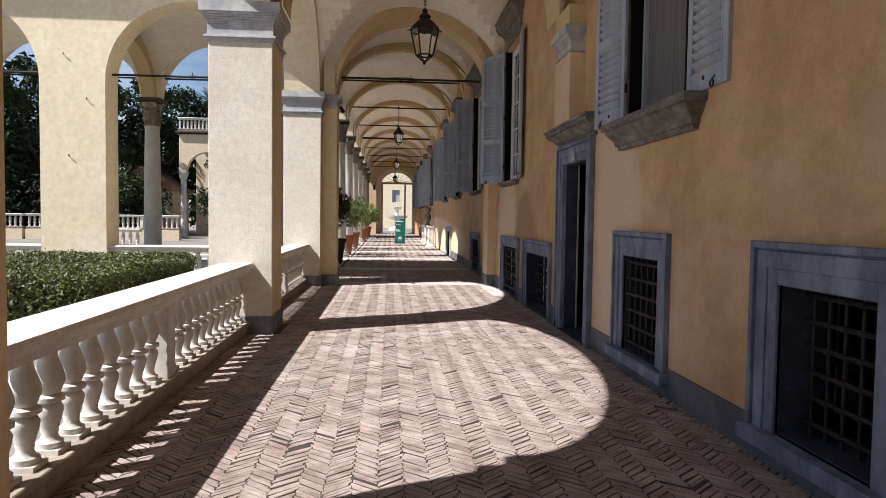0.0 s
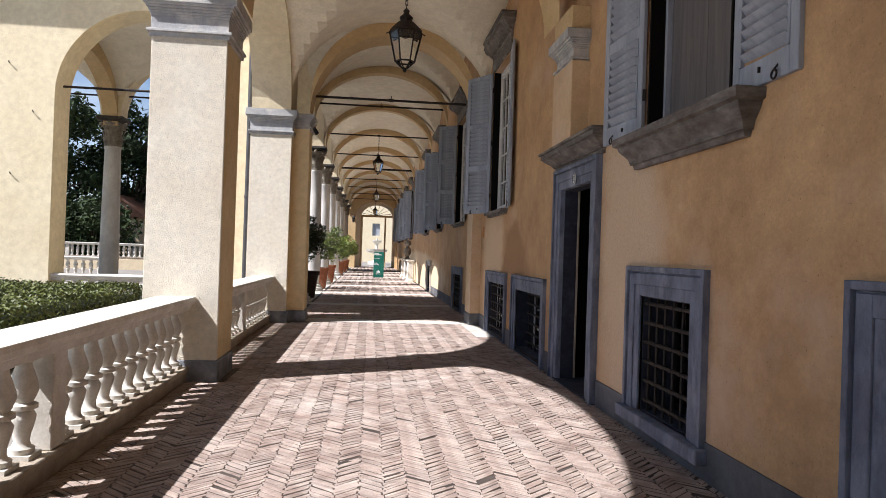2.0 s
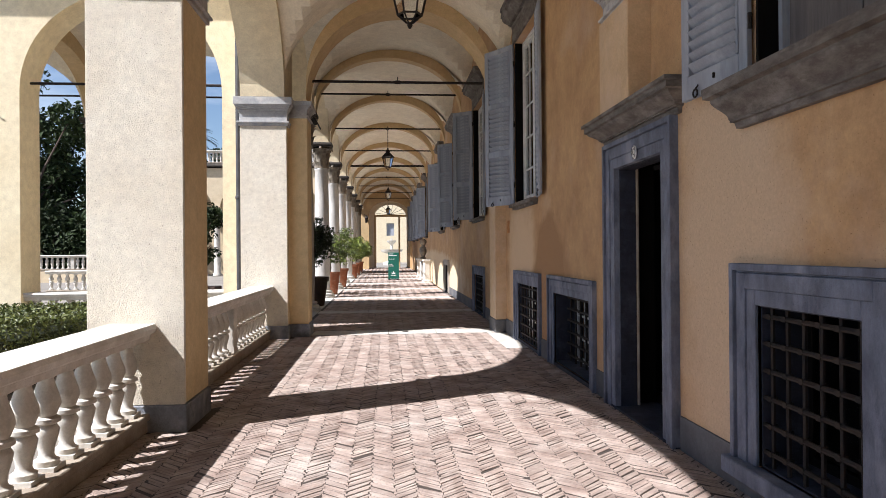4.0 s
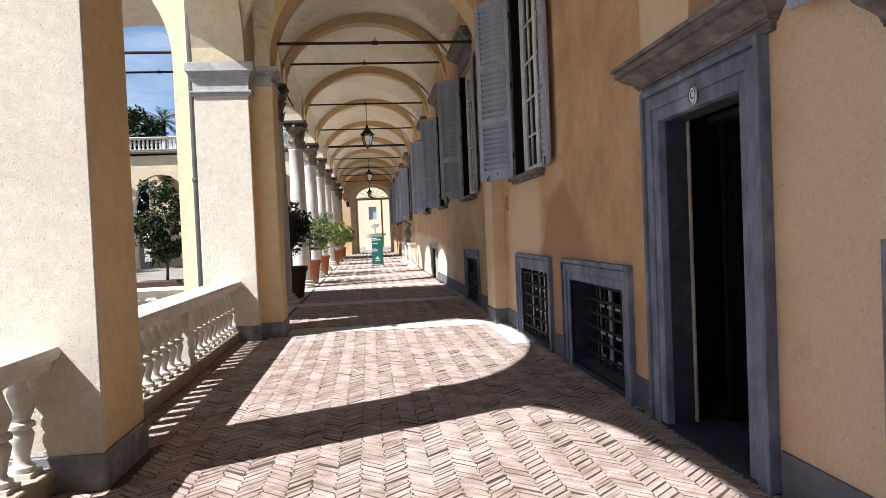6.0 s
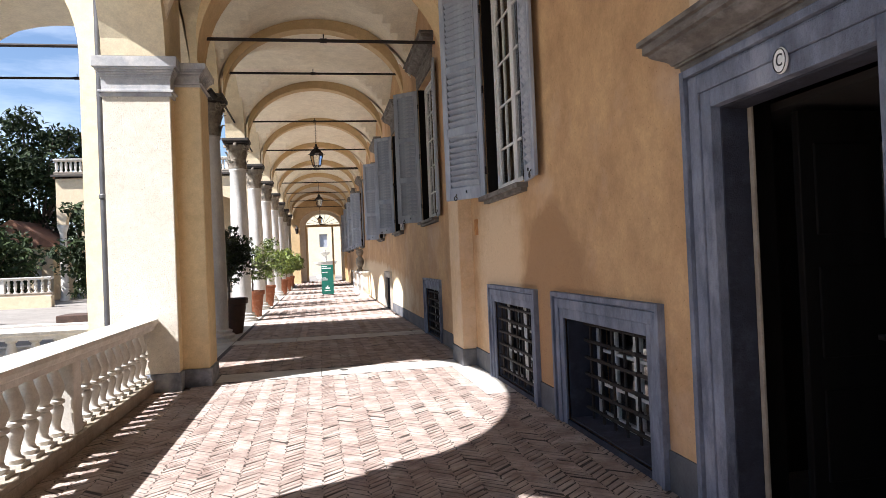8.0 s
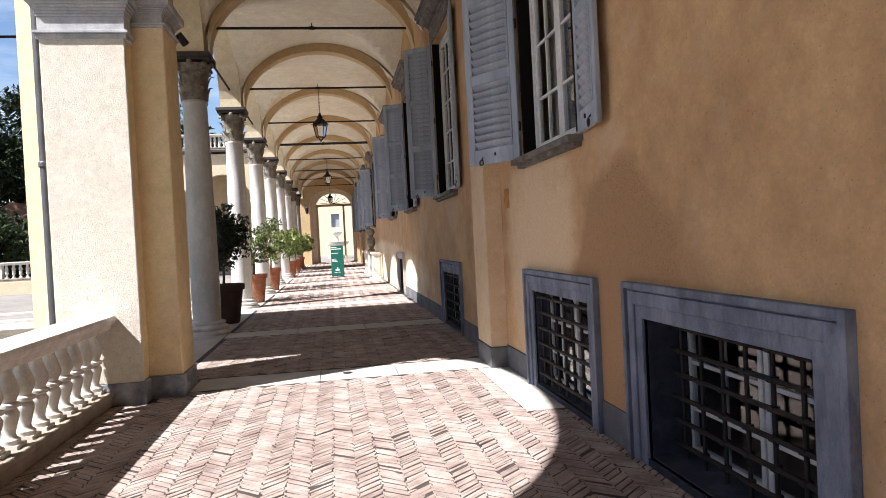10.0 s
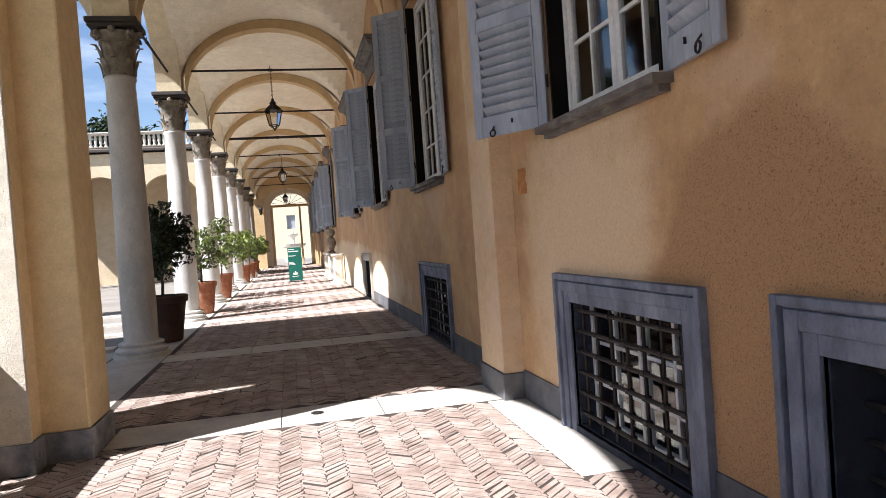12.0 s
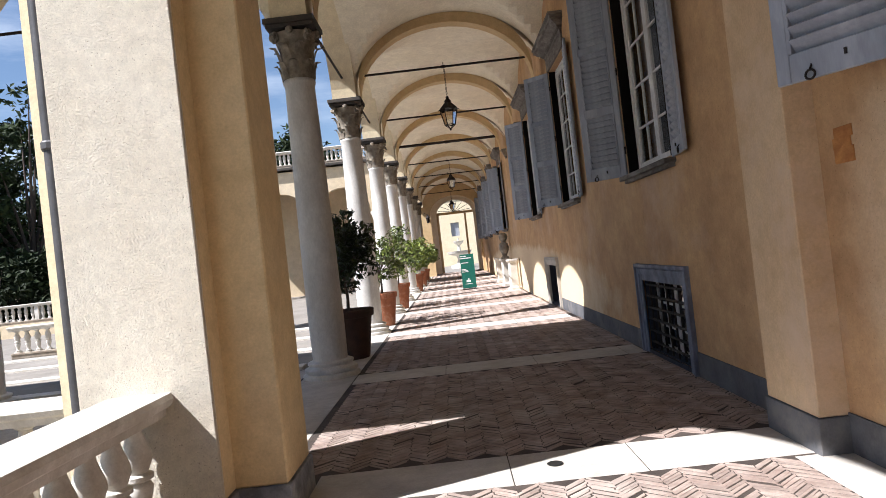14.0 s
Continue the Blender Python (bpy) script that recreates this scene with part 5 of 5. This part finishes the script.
# sunlit house and fountain beyond the end opening
e = new("far_house")
bm = bmesh.new()
hh = [(-3.0, -2.0, 1.2, 3.4), (0.2, 1.3, 3.8, 5.6), (3.4, 4.4, 1.2, 3.4), (3.4, 4.4, 4.6, 6.4), (-3.0, -2.0, 4.6, 6.4)]
pierced_wall(bm, -9, 12, -0.1, 9.5, hh, lambda s, d, z: (s, 100 + d, z), 0.5)
part("wall", bm, YELLOW, e)
part("roof", boxes((-9.5, 12.5, 99.6, 108, 9.5, 9.8)), ROOF, e)
for a, b, c, d in hh:
    part("window", boxes((a, b, 100.25, 100.3, c, d)), SHUTTER, e)
tagged(e, "sunlit pale yellow house beyond the loggia's end", "building")
bm = bmesh.new()
lathe(bm, [(0.9, 0), (0.9, 0.3), (0.35, 0.45), (0.22, 0.9), (0.3, 1.2), (1.05, 1.5), (1.15, 1.75), (1.05, 1.75), (0.4, 1.55), (0.16, 1.7), (0.14, 2.3), (0.45, 2.6), (0.5, 2.75), (0.1, 2.7), (0.08, 3.0)], 20)
o = tagged(part("fountain", bm, MARBLE, smooth=True), "white stone tiered fountain in the far court", "fountain")
o.location = (0.75, 82.0, -0.06)
o.scale = (1.15, 1.15, 1.05)

for y in (22.3, 24.6, 27.0, 29.6):
    o = set_in("pavement_kerb", boxes((-22, -2.9, y, y + 0.35, -0.1, 0.0)), MARBLE, "pale stone kerb across the court", "kerb", bevel=0.01)

# ---------------------------------------------------------------- floor: stone bands, herringbone bricks
BANDS = [(15.45, 16.12)] + [(y - 0.95, y - 0.22) for y in COLS]
bandobj = new("pavement_bands")
r = random.Random(2)
for a, b in BANDS:
    x = -1.72 if a > 16 else -1.38
    while x < 2.25:
        w = min(r.uniform(0.9, 1.5), 2.345 - x)
        bm = boxes((x, x + w - 0.006, a, b, -0.03, r.uniform(-0.001, 0.003)))
        part("slab", bm, PALE, bandobj, bevel=0.004)
        x += w
y = 15.95
while y < YEND:
    d = r.uniform(1.1, 1.7)
    part("slab", boxes((-2.58, -1.735, y, y + d - 0.006, -0.03, r.uniform(-0.001, 0.003))), PALE, bandobj, bevel=0.004)
    y += d
y = 13.3
while y < 15.3:
    d = min(r.uniform(0.9, 1.6), 15.42 - y)
    part("slab", boxes((1.992, XW + 0.005, y, y + d - 0.004, -0.03, r.uniform(-0.001, 0.002))), PALE, bandobj, bevel=0.004)
    y += d
tagged(bandobj, "pale worn stone bands set in the brick floor", "paving", kind="structure")

BW, STEP, SLANT = 0.158, 0.044, math.tan(radians(41))


def brick_verts(side, short=0.0):
    """A brick on edge, its ends cut along the band: side is +1 or -1 for the two slants."""
    h, b = 0.02, 0.0015
    hx, hy = BW / 2 - 0.0015 - short, STEP / 2 - 0.0030

    def corner(sx, sy, e):
        x = sx * (hx - e)
        return x, sy * (hy - e) + side * x * SLANT

    four = ((-1, -1), (1, -1), (1, 1), (-1, 1))
    return [(*corner(*c, 0), -h) for c in four] + [(*corner(*c, 0), -b) for c in four] + [(*corner(*c, b), 0.0) for c in four]


BF = [(8, 9, 10, 11)] + [(4 + i, 4 + (i + 1) % 4, 8 + (i + 1) % 4, 8 + i) for i in range(4)] + [(i, (i + 1) % 4, 4 + (i + 1) % 4, 4 + i) for i in range(4)]
one = {}
for side in (-1, 1):
    one[side] = bpy.data.meshes.new("brick")
    one[side].from_pydata(brick_verts(side), [], BF)
    one[side].materials.append(BRICK)
bricks = new("floor_bricks")
tagged(bricks, "worn herringbone brick paving in pale pink and grey", "floor", kind="structure")
verts, faces = [], []
nb = 0
rng = np.random.default_rng(12)
for k in range(31):
    xc = -2.28 + BW * (k + 0.5)
    if xc > 2.42:
        break
    side = 1 if k % 2 else -1
    y, row = -3.5, 0
    while y < YEND:
        y, row = y + STEP, row + 1
        if any(a - 0.05 < y < b + 0.05 for a, b in BANDS) or (y > 15.4 and xc < -1.68) or any(a - 0.05 < y < b + 0.05 for a, b in PIERS if xc < -1.70) or (xc > 2.05 and 13.28 < y < 15.45):
            continue
        turn = rng.normal(0, 0.014)
        px, py, pz = xc + (0.006 if row % 2 else -0.006) + rng.normal(0, 0.002), y + rng.normal(0, 0.002), rng.normal(0, 0.0012) - (0.005 if rng.random() < 0.03 else 0.0)
        tilt, roll = rng.normal(0, 0.016), rng.normal(0, 0.010)
        if 0.2 < xc < 1.05 and 4.6 < y < 7.2 and nb < 300:
            o = new("brick", one[side])
            o.parent = bricks
            o.matrix_basis = pose(px, py, pz, math.degrees(tilt), math.degrees(roll), math.degrees(turn))
            nb += 1
            continue
        q = np.array(brick_verts(side, max(0.0, rng.normal(0, 0.0035))))
        q[:4, :2] += (jog := rng.normal(0, 0.0026, (4, 2)))
        q[4:8, :2] += jog
        q[8:, :2] += jog
        q[:, 2] += pz + (q[:, 1] - side * q[:, 0] * SLANT) * tilt + q[:, 0] * roll
        faces += [tuple(i + len(verts) for i in f) for f in BF]
        verts += list(zip((q[:, 0] - q[:, 1] * turn + px).tolist(), (q[:, 1] + q[:, 0] * turn + py).tolist(), q[:, 2].tolist()))
me = bpy.data.meshes.new("brick_field")
me.from_pydata(verts, [], faces)
me.materials.append(BRICK)
o = new("brick_field", me)
o.parent = bricks
tagged(o, "worn herringbone bricks", kind="stuff")
